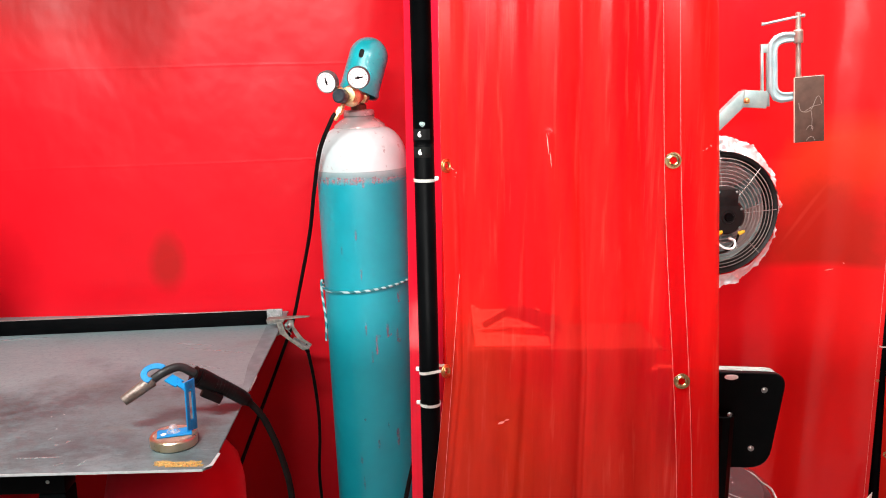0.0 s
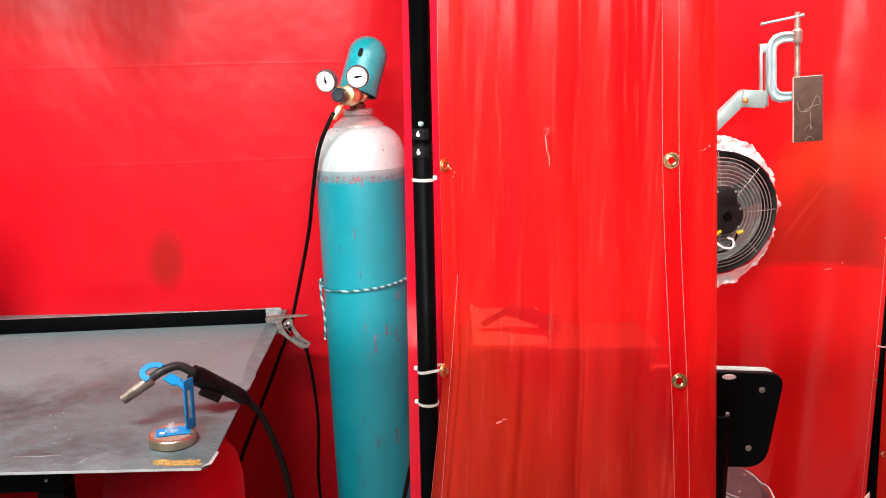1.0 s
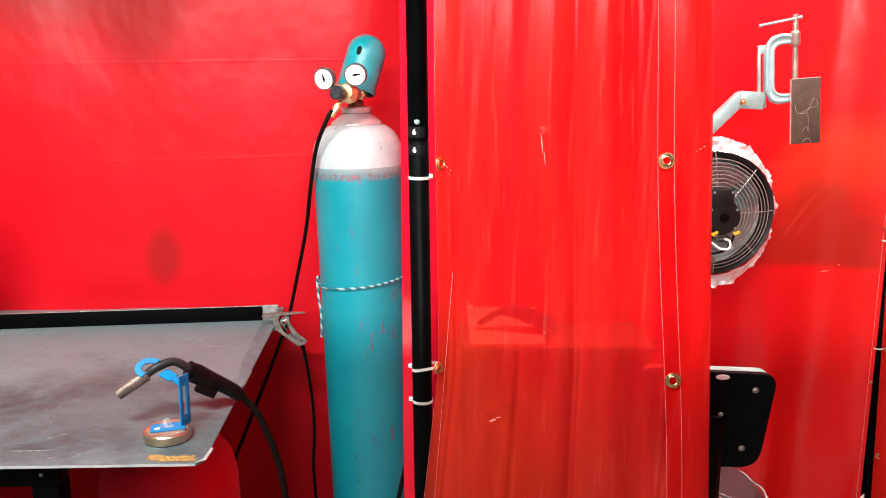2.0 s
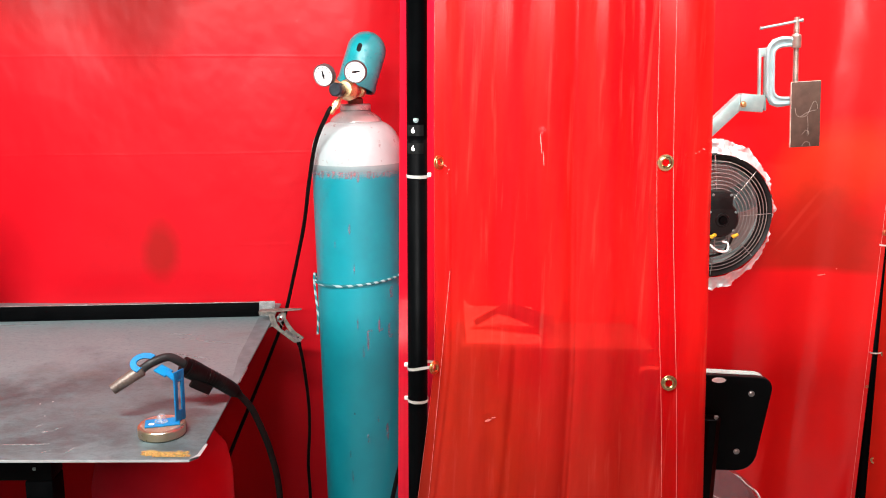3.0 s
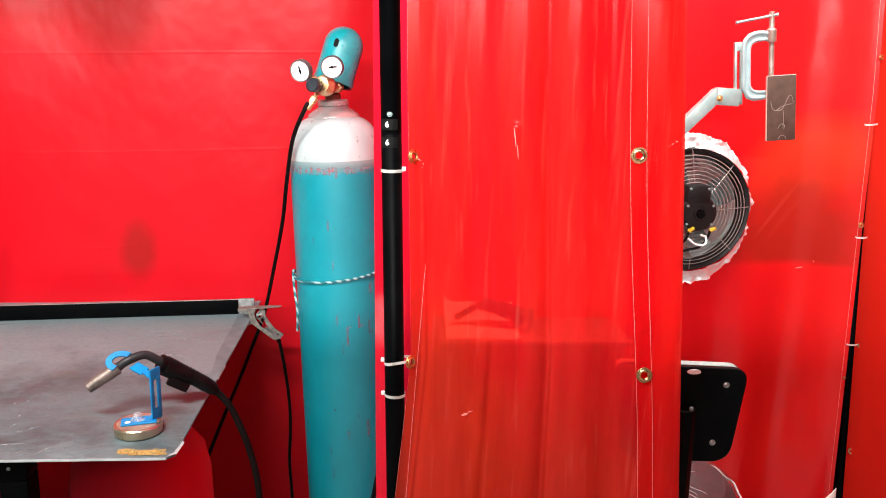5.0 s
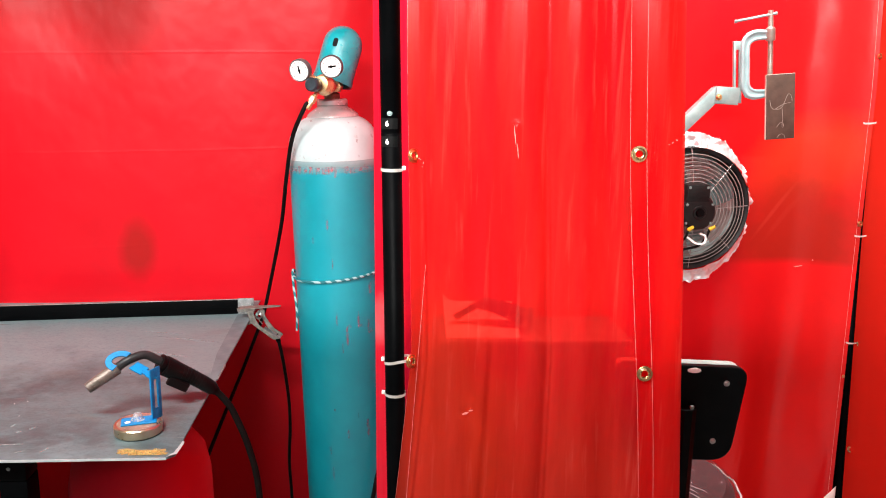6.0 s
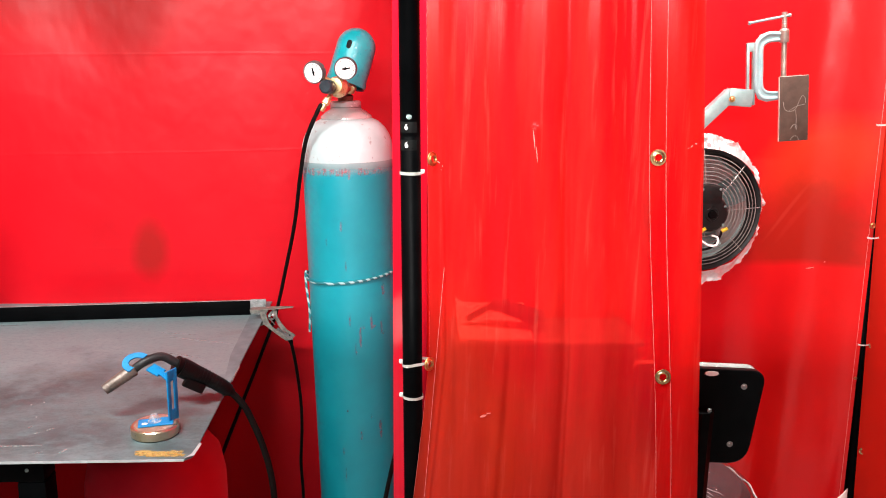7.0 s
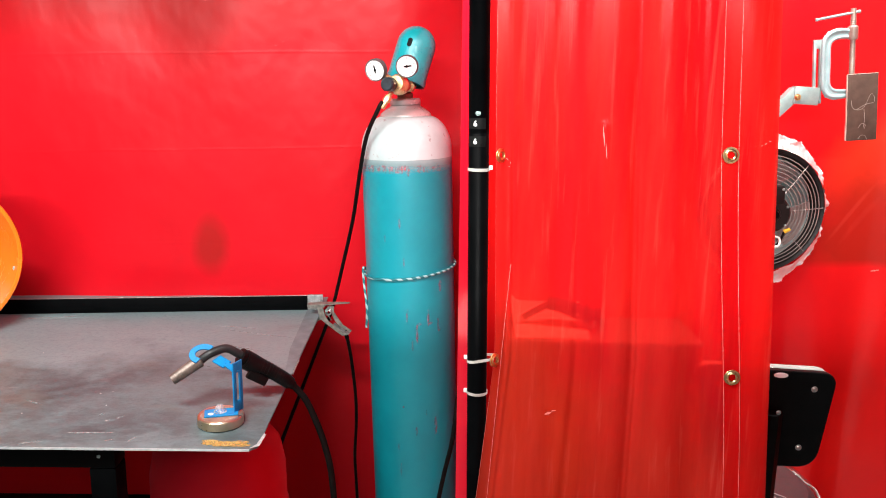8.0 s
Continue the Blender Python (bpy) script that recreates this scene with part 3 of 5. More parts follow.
def fold_right(u, v):
    z = 0.06 + (ZTOP - 0.06) * v
    x = -0.121 + (right_edge(z) + 0.121) * u
    low = max(0.0, 1.25 - z)
    y = right_wall_y(x) + (0.018 * wob(x, z, 7.0) + 0.02 * low * math.sin(x * 26 + wob(x, z, 1))) * min(1, 5 * (1 - u))
    y -= 0.105 * max(0.0, (x - 0.95) / 0.24) ** 2
    hold = max(0.0, (u - 0.86) / 0.14) ** 2
    return x, y + (2.318 - y) * hold, z


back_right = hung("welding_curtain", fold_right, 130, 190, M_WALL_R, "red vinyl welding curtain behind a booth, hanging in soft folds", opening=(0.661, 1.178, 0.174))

# partition between the booths, tied behind the pole
def fold_part(u, v):
    z = 0.06 + (ZTOP - 0.06) * v
    return -0.1305 - 0.0072 * (z - 0.83) + 0.012 * math.sin(u * 9) * u, 1.272 + 1.06 * u, z


hung("welding_curtain", fold_part, 40, 30, M_STRIP, "crimson vinyl partition curtain seen on its edge behind a pole")


# right-hand partition coming forward from the far pole
def fold_side(u, v):
    z = 0.06 + (ZTOP - 0.06) * v
    return far_x(z) + 0.004 + 0.012 * max(0, z - 1.1) + 0.37 * u + 0.02 * math.sin(u * 14) * u, 2.324 - 1.5 * u, z


hung("welding_curtain", fold_side, 50, 30, M_SIDE, "orange-red vinyl side curtain tied to a black pole")


# front curtain, pushed half open
def front_left(z):
    return -0.079 - 0.09 * min(0.36, max(0, 1.09 - z)) + 0.0015 * math.sin(z * 7) - 0.0175 * max(0, z - 1.12)


def front_right(z):
    return 0.330 + 0.0517 * (1.657 - z)


def fold_front(u, v):
    z = 0.08 + (ZTOP - 0.08) * v
    a, b = front_left(z), front_right(z)
    amp = 0.0015 + 0.005 * math.sin(math.pi * min(1, u * 1.35)) + 0.005 * math.exp(-((u - 0.68) / 0.13) ** 2)
    y = 1.232 - 0.02 * u + amp * math.sin(u * 25 + 2.6 * wob(u * 1.4, z * 0.25, 4)) * (0.75 + 0.25 * math.sin(u * 13 + 1)) + 0.008 * wob(u * 2, z, 9)
    calm = 1 - 0.75 * min(1, max(0, (z - 1.3) / 0.25))
    y += calm * 0.0007 * math.sin(u * 83 + 4.0 * wob(u * 3, z * 0.2, 3)) * min(1, 3 * (1 - u))
    y -= 0.022 * max(0, (1.1 - z)) * (1 - u)
    y += 0.055 * (z - 1.25)
    x = a + (b - a) * (u + 0.02 * math.sin(u * 27 + 1.2))
    for (ax, az), (bx, bz), width, high in CREASES:
        t = ((x - ax) * (bx - ax) + (z - az) * (bz - az)) / ((bx - ax) ** 2 + (bz - az) ** 2)
        t = min(1, max(0, t))
        off = math.hypot(x - ax - t * (bx - ax), z - az - t * (bz - az)) / width
        if off < 3:
            y -= high * math.exp(-off * off) * (1 - 0.7 * t)
    return x, y, z


# creases in the film: from, to, width and height
CREASES = [((0.04, 1.02), (-0.05, 0.86), 0.016, 0.002), ((0.05, 1.0), (0.055, 0.78), 0.018, 0.0018), ((0.04, 1.0), (0.015, 1.2), 0.02, 0.002),
           ((0.087, 1.465), (0.094, 1.41), 0.006, 0.002), ((0.014, 1.005), (0.032, 1.012), 0.0065, 0.0022)]
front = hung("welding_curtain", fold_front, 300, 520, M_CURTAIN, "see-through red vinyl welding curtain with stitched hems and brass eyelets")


def along_front(u, z, lift=0.0):
    x, y, _ = fold_front(u, (z - 0.08) / (ZTOP - 0.08))
    return Vector((x, y - lift, z))


def front_u(x, z):
    lo, hi = 0.0, 1.0
    for _ in range(24):
        mid = (lo + hi) / 2
        if fold_front(mid, (z - 0.08) / (ZTOP - 0.08))[0] < x:
            lo = mid
        else:
            hi = mid
    return (lo + hi) / 2


def seam(fn_x, material=M_STITCH, name="stitching", top=ZTOP - 0.05):
    """A row of separate thread stitches along the front curtain."""
    bm = bmesh.new()
    z = 0.12
    while z < top:
        p, q = along_front(front_u(fn_x(z), z), z, 0.0012), along_front(front_u(fn_x(z + 0.008), z + 0.008), z + 0.008, 0.0012)
        tube([p, q], 0.00033, 4, False, bm)
        z += 0.0088
    return part(name, bm, material, front, "row of fine stitches")


def hem_x(z):
    return 0.249 + 0.0665 * (1.656 - z) + 0.003 * math.sin(z * 8)


seam(hem_x)
seam(lambda z: hem_x(z) + 0.0235)
seam(lambda z: front_left(z) + 0.0012, M_HEM)
seam(lambda z: front_left(z) + 0.0048, M_STITCH, top=1.02)
seam(lambda z: -0.0565 - 0.066 * (1.12 - z), M_STITCH, top=1.24)

# folded-over hem band between the two seams
bm = sheet(lambda u, v: along_front(front_u(hem_x(0.1 + 2.1 * v) - 0.001 + 0.0255 * u, 0.1 + 2.1 * v), 0.1 + 2.1 * v, 0.0008), 4, 80)
part("hem_band", bm, M_CURTAIN, front, sharp=80)


# the film is turned back behind itself from the hem to its edge
bm = sheet(lambda u, v: along_front(front_u(hem_x(0.1 + 2.1 * v) + (front_right(0.1 + 2.1 * v) - hem_x(0.1 + 2.1 * v) - 0.002) * u, 0.1 + 2.1 * v), 0.1 + 2.1 * v, -0.0035 - 0.002 * math.sin(math.pi * u)), 8, 80)
part("turned_back_flap", bm, M_CURTAIN, front, sharp=80)


def eyelet(at, parent, r=0.0128, facing=(0, -1, 0), material=M_BRASS, group=""):
    bm = lathe([(r * 0.42, -0.002), (r * 0.42, 0.0012), (r * 0.55, 0.0026), (r * 0.68, 0.0022), (r * 0.75, 0.0012), (r * 0.95, 0.0012), (r, 0.0004), (r, -0.001)], 24, aim(at, facing))
    return part("eyelet", bm, material, parent, "brass eyelet")


for ez in (1.76, 1.428, 1.0855, 0.75, 0.42):
    eyelet(along_front(front_u(hem_x(ez) + 0.0117, ez), ez, 0.0045), front)
for ex, ez in ((-0.069, 1.417), (-0.0685, 1.088)):
    eyelet(along_front(front_u(ex, ez), ez, 0.0045), front, 0.0112, (0.75, -0.65, 0.1), M_BRASS_OLD)


def pale_specks(name, at, spots, parent):
    """Small torn or scraped specks on a film, glints painted in pale: each has an offset, a size and a turn."""
    random.seed(len(spots))
    for dx, dz, ln, wd, turn in spots:
        rim = [(ln / 2 * math.cos(2 * math.pi * k / 9) * random.uniform(0.7, 1.1), wd / 2 * math.sin(2 * math.pi * k / 9) * random.uniform(0.6, 1.2)) for k in range(9)]
        part(name, plate(rim, 0.0005, pose(at[0] + dx, at[1], at[2] + dz, 90, -turn, 0)), M_SPECK, parent, "pale speck of a scrape and its painted glint")


def back_right_y(x, z):
    u = (x + 0.121) / (right_edge(z) + 0.121)
    return fold_right(u, (z - 0.06) / (ZTOP - 0.06))[1]


pale_specks("pale_mark", (1.029, back_right_y(1.029, 0.994) - 0.004, 0.994), [(-0.002, 0.0, 0.02, 0.0035, 10), (0.008, 0.002, 0.018, 0.0022, 9)], back_right)
pale_specks("pale_mark", (1.065, back_right_y(1.065, 1.018) - 0.004, 1.018), [(0, 0, 0.0045, 0.0045, 0)], back_right)
# pale specks paint in the glints of creases and scratches
for sx_, sz_, spots in ((0.322, 1.446, [(0, 0, 0.004, 0.0016, 50), (0.006, 0.004, 0.0035, 0.0015, -20), (-0.005, -0.003, 0.0025, 0.001, 20)]),
                        (-0.06, 1.412, [(0, 0, 0.007, 0.0016, -35), (0.006, -0.006, 0.003, 0.0014, 80), (0.004, -0.012, 0.002, 0.001, 60)]),
                        (0.087, 1.438, [(-0.001, 0.012, 0.034, 0.0015, 98), (0.004, -0.01, 0.028, 0.0012, 97)]),
                        (0.024, 1.008, [(-0.004, -0.002, 0.012, 0.004, 24), (0.005, 0.003, 0.009, 0.0022, 15)])):
    pale_specks("pale_mark", along_front(front_u(sx_, sz_), sz_, 0.0016), spots, front)


# ---------------------------------------------------------------- pole with labels and ties
def pole_at(x, y, label, r=0.0162, lean=0.0):
    th = thing("frame_pole", label, "pole", pose(x, y, 0, 0, -lean, 0), "black frame poles")
    part("lower_tube", lathe([(0, 0.0), (r, 0.0), (r, 1.4495), (r * 0.96, 1.4505), (0, 1.4505)], 28), M_BLACK, th)
    part("upper_tube", lathe([(0, 1.4515), (r * 0.96, 1.4515), (r, 1.4525), (r, ZTOP + 0.02), (0, ZTOP + 0.02)], 28), M_BLACK, th)
    part("joint_ring", lathe([(r * 0.9, 1.4498), (r * 0.985, 1.4498), (r * 0.985, 1.4522), (r * 0.9, 1.4522)], 28), M_BLACK, th)
    part("base_plate", box((0.1, 0.1, 0.006), (0, 0, 0.003), 0.002), M_BLACK, th)
    return th


PX, PY = -0.1035, 1.25
POLE_LEAN = 1.06
pole = pole_at(PX + 0.0252, PY, "black steel frame pole with two numbered labels and a joint", lean=POLE_LEAN)
R = 0.0162
screw_head((-0.0005, -R, 1.4815), (0, -1, 0.1), 0.0034, M_ZINC, pole)


def wrap_label(z, h):
    def fn(u, v):
        a = radians(-90 - 62 + 104 * u)
        return (R + 0.0004) * math.cos(a), (R + 0.0004) * math.sin(a), z - h / 2 + h * v
    return sheet(fn, 14, 2)


def digit(text, z, parent):
    cu = bpy.data.curves.new("digit", "FONT")
    cu.body, cu.size, cu.extrude, cu.align_x, cu.align_y = text, 0.0118, 0.0001, "CENTER", "CENTER"
    cu.offset = 0.00035
    tmp = new("digit", cu)
    me = bpy.data.meshes.new_from_object(tmp.evaluated_get(bpy.context.evaluated_depsgraph_get()))
    bpy.data.objects.remove(tmp)
    me.materials.clear()
    me.materials.append(M_PRINT)
    ob = new("digit", me)
    ob.parent = parent
    ob.matrix_local = pose(-0.005, -R - 0.0004, z, 90, 0, -15)
    ob["label"] = "white printed digit 6"
    return ob


for lz in (1.4655, 1.438):
    lab = part("label", wrap_label(lz, 0.0165), M_LABEL, pole, "glossy black number label")
    digit("6", lz, lab)


def cable_tie(x, y, z, r, tail, label="white nylon cable tie pulled tight round a pole", tilt=0.0, reach=0.0):
    th = thing("cable_tie", label, "cable tie", pose(x, y, z, tilt, 0, 0), "cable ties")
    pts = []
    for i in range(36):
        a = 2 * math.pi * i / 36
        px, py = (r + 0.0014) * math.cos(a), (r + 0.0014) * math.sin(a)
        px += reach * max(0, math.cos(a)) ** 2
        pts.append(Vector((px, py, 0.004 * math.cos(a) if reach else 0)))
    bm = bmesh.new()
    loops = [[bm.verts.new(p + Vector((0, 0, s))) for p in pts] for s in (-0.0025, 0.0025)]
    for i in range(36):
        j = (i + 1) % 36
        bm.faces.new((loops[0][i], loops[0][j], loops[1][j], loops[1][i]))
    bmesh.ops.solidify(bm, geom=bm.faces[:], thickness=-0.0012)
    part("strap", bm, M_TIE, th)
    part("head", box((0.006, 0.0055, 0.0065), (tail * (r + 0.003), -r * 0.3, 0.003), 0.0012), M_TIE, th)
    return th


cable_tie(PX - 0.0005, PY, 1.3935, R, 1)
cable_tie(PX + 0.0055, PY, 1.0785, R, -1, reach=0.018, label="white nylon cable tie joining a pole to a brass eyelet")
cable_tie(PX + 0.0065, PY, 1.02, R, -1)

FPX, FPY = 1.233, 2.345
FAR_LEAN = 2.95
pole_at(FPX, FPY, "black steel frame pole between two red curtains", lean=FAR_LEAN)


def side_eye_x(z):
    return far_x(z) + 0.021 - 0.012 * (1.43 - z)


for fz in (1.433, 1.108, 0.782):
    cable_tie(side_eye_x(fz) - 0.016, FPY - 0.018, fz, 0.0195, 1, reach=0.003, label="white nylon cable tie holding a side curtain eyelet", tilt=8)
side_ob = [o for o in scene.objects if o.name.startswith("welding_curtain")]
for fz in (1.433, 1.106, 0.778, 0.438):
    eyelet((side_eye_x(fz) + 0.002, FPY - 0.04, fz), side_ob[3], 0.0105, (-0.35, -0.9, 0.1))
for ex, fz, er in ((1.158, 1.614, 0.008), (1.163, 1.141, 0.009), (1.172, 0.673, 0.005)):
    eyelet((ex, FPY - 0.036, fz), back_right, er, (0.2, -1, 0), M_BRASS_OLD)
bm = bmesh.new()
for fx_ in (-0.009,):
    line = []
    for k in range(43):
        u_, v_ = 1 + fx_, 0.01 + 0.98 * k / 42
        line.append(Vector(fold_right(u_, v_)) + Vector((0, -0.0012, 0)))
    tube(line, 0.0005, 5, False, bm)
part("stitching", bm, M_STITCH, back_right, "pale stitched edge")


def rail(a, b, label):
    th = thing("curtain_rail", label, "rail", None, "curtain rails")
    part("tube", rod(a, b, 0.0162, 20), M_BLACK, th)


rail((PX, PY, ZTOP + 0.036), (1.3, 1.17, ZTOP + 0.036), "black steel tube rail carrying the front curtain")
rail((-2.35, left_wall_y(-2.35), ZTOP + 0.016), (-0.1, left_wall_y(-0.1), ZTOP + 0.016), "black steel tube rail carrying a back curtain")
rail((-0.1, right_wall_y(-0.1), ZTOP + 0.016), (1.2, right_wall_y(1.2), ZTOP + 0.016), "black steel tube rail carrying a back curtain")
rail((-0.128, 1.268, ZTOP + 0.016), (-0.128, 2.4, ZTOP + 0.016), "black steel tube rail carrying a partition curtain")
rail((1.215, 2.34, ZTOP + 0.05), (1.55, 0.83, ZTOP + 0.05), "black steel tube rail carrying a side curtain")


# ---------------------------------------------------------------- gas cylinder
CX, CY, LEAN = -0.274, 2.06, -2.1
cyl_pose = pose(CX, CY, 0.003, 0, LEAN, 0)
gas = thing("gas_cylinder", "tall teal gas cylinder with a white shoulder and faded stencil marks", "gas cylinder", cyl_pose)
CR = 0.1172
ZW = 1.327
part("body", lathe([(0, 0), (CR - 0.012, 0), (CR - 0.002, 0.012), (CR, 0.03)] + [(CR, 0.03 + (ZW - 0.03) * k / 12) for k in range(1, 13)], 72), M_TEAL, gas)
sh = [(CR, ZW)]
for k in range(1, 11):
    a = radians(9 * k * 0.86)
    sh.append((0.05 + (CR - 0.05) * math.cos(a), ZW + 0.018 + 0.088 * math.sin(a)))
part("shoulder", lathe(sh + [(0.048, ZW + 0.106), (0, ZW + 0.106)], 72), M_WHITE, gas, "white painted shoulder with scuffs")
part("neck_ring", lathe([(0.063, ZW + 0.088), (0.0665, ZW + 0.093), (0.0665, ZW + 0.1), (0.0625, ZW + 0.102), (0.066, ZW + 0.1045), (0.064, ZW + 0.111), (0.05, ZW + 0.122), (0.041, ZW + 0.127), (0.038, ZW + 0.131), (0.0395, ZW + 0.134), (0.0395, ZW + 0.145), (0.036, ZW + 0.1485), (0, ZW + 0.1485)], 48), M_RING, gas, "pinkish white threaded neck ring")
for gr, gz in ((0.0652, 0.0882), (0.0655, 0.1023), (0.0388, 0.1325)):
    part("neck_groove", ring(gr, 0.0011, pose(0, 0, ZW + gz), 48, 6), M_RIM, gas, "dark groove round the neck")
part("valve_stem", lathe([(0.02, ZW + 0.146), (0.02, ZW + 0.16), (0.014, ZW + 0.165), (0.014, ZW + 0.2), (0.018, ZW + 0.205), (0.018, ZW + 0.23), (0, ZW + 0.235)], 20), M_VALVE, gas, "dull brown cylinder valve")


def on_cylinder(angle, z, w, h, lift=0.0004, n=6, taper=0.75):
    """A patch of paint on the body; the angle is in degrees from the side facing the booth's front."""
    def fn(u, v):
        a = radians(angle - 90) + (u - 0.5) * w * (1 - taper + taper * math.sin(math.pi * v)) / CR
        return (CR + lift + 0.0003) * math.cos(a), (CR + lift + 0.0003) * math.sin(a), z + (v - 0.5) * h
    return sheet(fn, n, 6)


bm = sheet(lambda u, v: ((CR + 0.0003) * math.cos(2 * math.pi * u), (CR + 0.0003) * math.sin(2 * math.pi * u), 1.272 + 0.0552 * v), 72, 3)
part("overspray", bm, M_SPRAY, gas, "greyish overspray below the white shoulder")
random.seed(4)
ang = -56.0
while ang < 54:
    w = random.uniform(0.007, 0.013)
    if -4 < ang < 10:
        w = 0.024
    h = random.uniform(0.014, 0.021) if w < 0.02 else 0.03
    for k in range(3):
        part("stencil_bar", on_cylinder(ang + math.degrees(w / CR) * (k - 1) * 0.33, 1.305 + random.uniform(-0.004, 0.004), w * random.uniform(0.2, 0.34), h * random.uniform(0.5, 1.0), n=2, taper=0.3), M_PINK_FADED, gas, "faded red stencil mark")
    part("stencil_bar", on_cylinder(ang, 1.305 + random.choice((-0.4, 0.0, 0.4)) * h, w, 0.0045, lift=0.0006, n=3, taper=0.0), M_PINK_FADED, gas, "faded red stencil mark")
    ang += math.degrees((w + random.uniform(0.003, 0.012)) / CR)
for ang, z, w, h in ((14, 0.88, 0.006, 0.055), (17, 0.905, 0.012, 0.008), (29, 0.92, 0.006, 0.045), (32, 0.905, 0.012, 0.007), (43, 0.9, 0.007, 0.035), (45, 0.885, 0.016, 0.012), (2, 0.93, 0.004, 0.04), (-14, 0.565, 0.0045, 0.02),
                     (-12, 0.5, 0.004, 0.04), (10, 0.61, 0.0055, 0.024), (24, 0.66, 0.005, 0.016), (36, 0.62, 0.009, 0.05), (-4, 1.17, 0.005, 0.026), (-24, 1.13, 0.004, 0.018), (0, 1.07, 0.003, 0.03), (8, 0.85, 0.005, 0.03), (48, 1.0, 0.012, 0.03), (-6, 0.68, 0.006, 0.006)):
    part("paint_run", on_cylinder(ang, z, w, h, n=3, taper=0.5), M_PINK, gas, "red paint run")

# the loose protective cap, hung askew over the valve
cap_pose = cyl_pose @ pose(0.002, -0.004, ZW + 0.187, -13, 17, 0)
cap = thing("cylinder_cap", "teal steel cylinder cap sitting askew over the valve", "cylinder cap", cap_pose)
KR = 0.0495
prof = [(KR - 0.004, 0.002), (KR, 0.0), (KR + 0.002, 0.008), (KR, 0.02), (KR, 0.098)]
for k in range(1, 10):
    a = radians(10 * k)
    prof.append((KR * math.cos(a), 0.098 + 0.05 * math.sin(a)))
inner = [(0, 0.139)] + [((KR - 0.005) * math.cos(radians(10 * k)), 0.093 + 0.046 * math.sin(radians(10 * k))) for k in range(8, -1, -1)] + [(KR - 0.004, 0.002)]
part("shell", lathe(prof + inner, 40), M_TEAL_CAP, cap)
slot = [(0.006 * math.cos(radians(a)), 0.0055 + 0.0055 * math.sin(radians(a))) for a in range(0, 181, 20)] + [(0.006 * math.cos(radians(a)), -0.0055 + 0.0055 * math.sin(radians(a))) for a in range(180, 361, 20)]
part("vent_slot", plate(slot, 0.0008, aim((-0.012, -KR + 0.0012, 0.092), (-0.22, -1, 0)) @ pose(0, 0, 0, 0, 0, 180)), M_BLACK_PL, cap, "dark vent slot")

# regulator with two gauges
reg = thing("gas_regulator", "brass gas regulator with two white dial gauges and a grey knob", "regulator", pose(-0.33, 1.955, 1.513))
part("regulator_body", lathe([(0, -0.03), (0.017, -0.03), (0.021, -0.024), (0.023, -0.008), (0.0255, -0.004), (0.0255, 0.004), (0.023, 0.008), (0.019, 0.022), (0, 0.026)], 28, aim((0, 0, 0), (-0.25, -1, 0.1))), M_REG, reg)
part("inlet_stem", rod((0.0, 0.01, -0.002), (0.022, 0.105, -0.004), 0.009, 14), M_REG, reg)
part("inlet_nut", lathe([(0.009, 0), (0.016, 0.002), (0.016, 0.02), (0.009, 0.022)], 6, aim((0.014, 0.07, -0.004), (0.2, 1, 0))), M_REG, reg)
part("knob", lathe([(0, -0.002), (0.014, -0.002), (0.0165, 0.002), (0.0165, 0.026), (0.013, 0.03), (0, 0.03)], 18, aim((-0.014, -0.032, 0.0), (-0.25, -1, 0.05))), M_KNOB, reg, "ribbed dark adjusting knob")


def gauge(at, facing, r, parent, needle):
    m = aim(at, facing)
    g = part("gauge", lathe([(0, -0.016), (r * 0.9, -0.016), (r, -0.012), (r, 0.002), (r * 0.95, 0.004), (r * 0.9, 0.003), (r * 0.9, 0.0005), (0, 0.0005)], 36, m), M_RIM, parent, "round gauge with a grey rim")
    part("dial", lathe([(r * 0.9, 0.0012), (0, 0.0012)], 36, m), M_GAUGE, g, "white gauge dial")
    part("needle", box((r * 0.72, 0.0036, 0.0005), m=m @ pose(0, 0, 0.002, 0, 0, needle) @ pose(r * 0.08, 0, 0)), M_BLACK_PL, g)
    bm = bmesh.new()
    for k in range(9):
        box((r * 0.14, 0.0012, 0.0003), m=m @ pose(0, 0, 0.0018, 0, 0, -45 + k * 33.75) @ pose(r * 0.72, 0, 0), bm=bm)
    part("needle_hub", lathe([(0, 0.0034), (0.003, 0.003), (0.0034, 0.0015)], 12, m), M_BLACK_PL, g)
    part("dial_scale", bm, M_BLACK_PL, g)
    return g


gauge((-0.053, -0.03, 0.033), (-0.32, -1, -0.2), 0.0265, reg, 100)
gauge((0.0255, -0.05, 0.043), (-0.02, -1, -0.1), 0.0265, reg, 8)
part("gauge_stem", rod((-0.012, -0.004, 0.01), (-0.05, -0.018, 0.032), 0.0055, 10), M_REG, reg)
part("gauge_stem", rod((0.01, -0.005, 0.012), (0.027, -0.035, 0.042), 0.0055, 10), M_REG, reg)
part("hose_fitting", lathe([(0.006, 0), (0.006, 0.01), (0.0095, 0.012), (0.0095, 0.026), (0.007, 0.028), (0.007, 0.044), (0.0055, 0.046), (0, 0.046)], 6, aim((-0.016, -0.012, -0.018), (-0.5, -0.25, -0.85))), M_REG, reg)

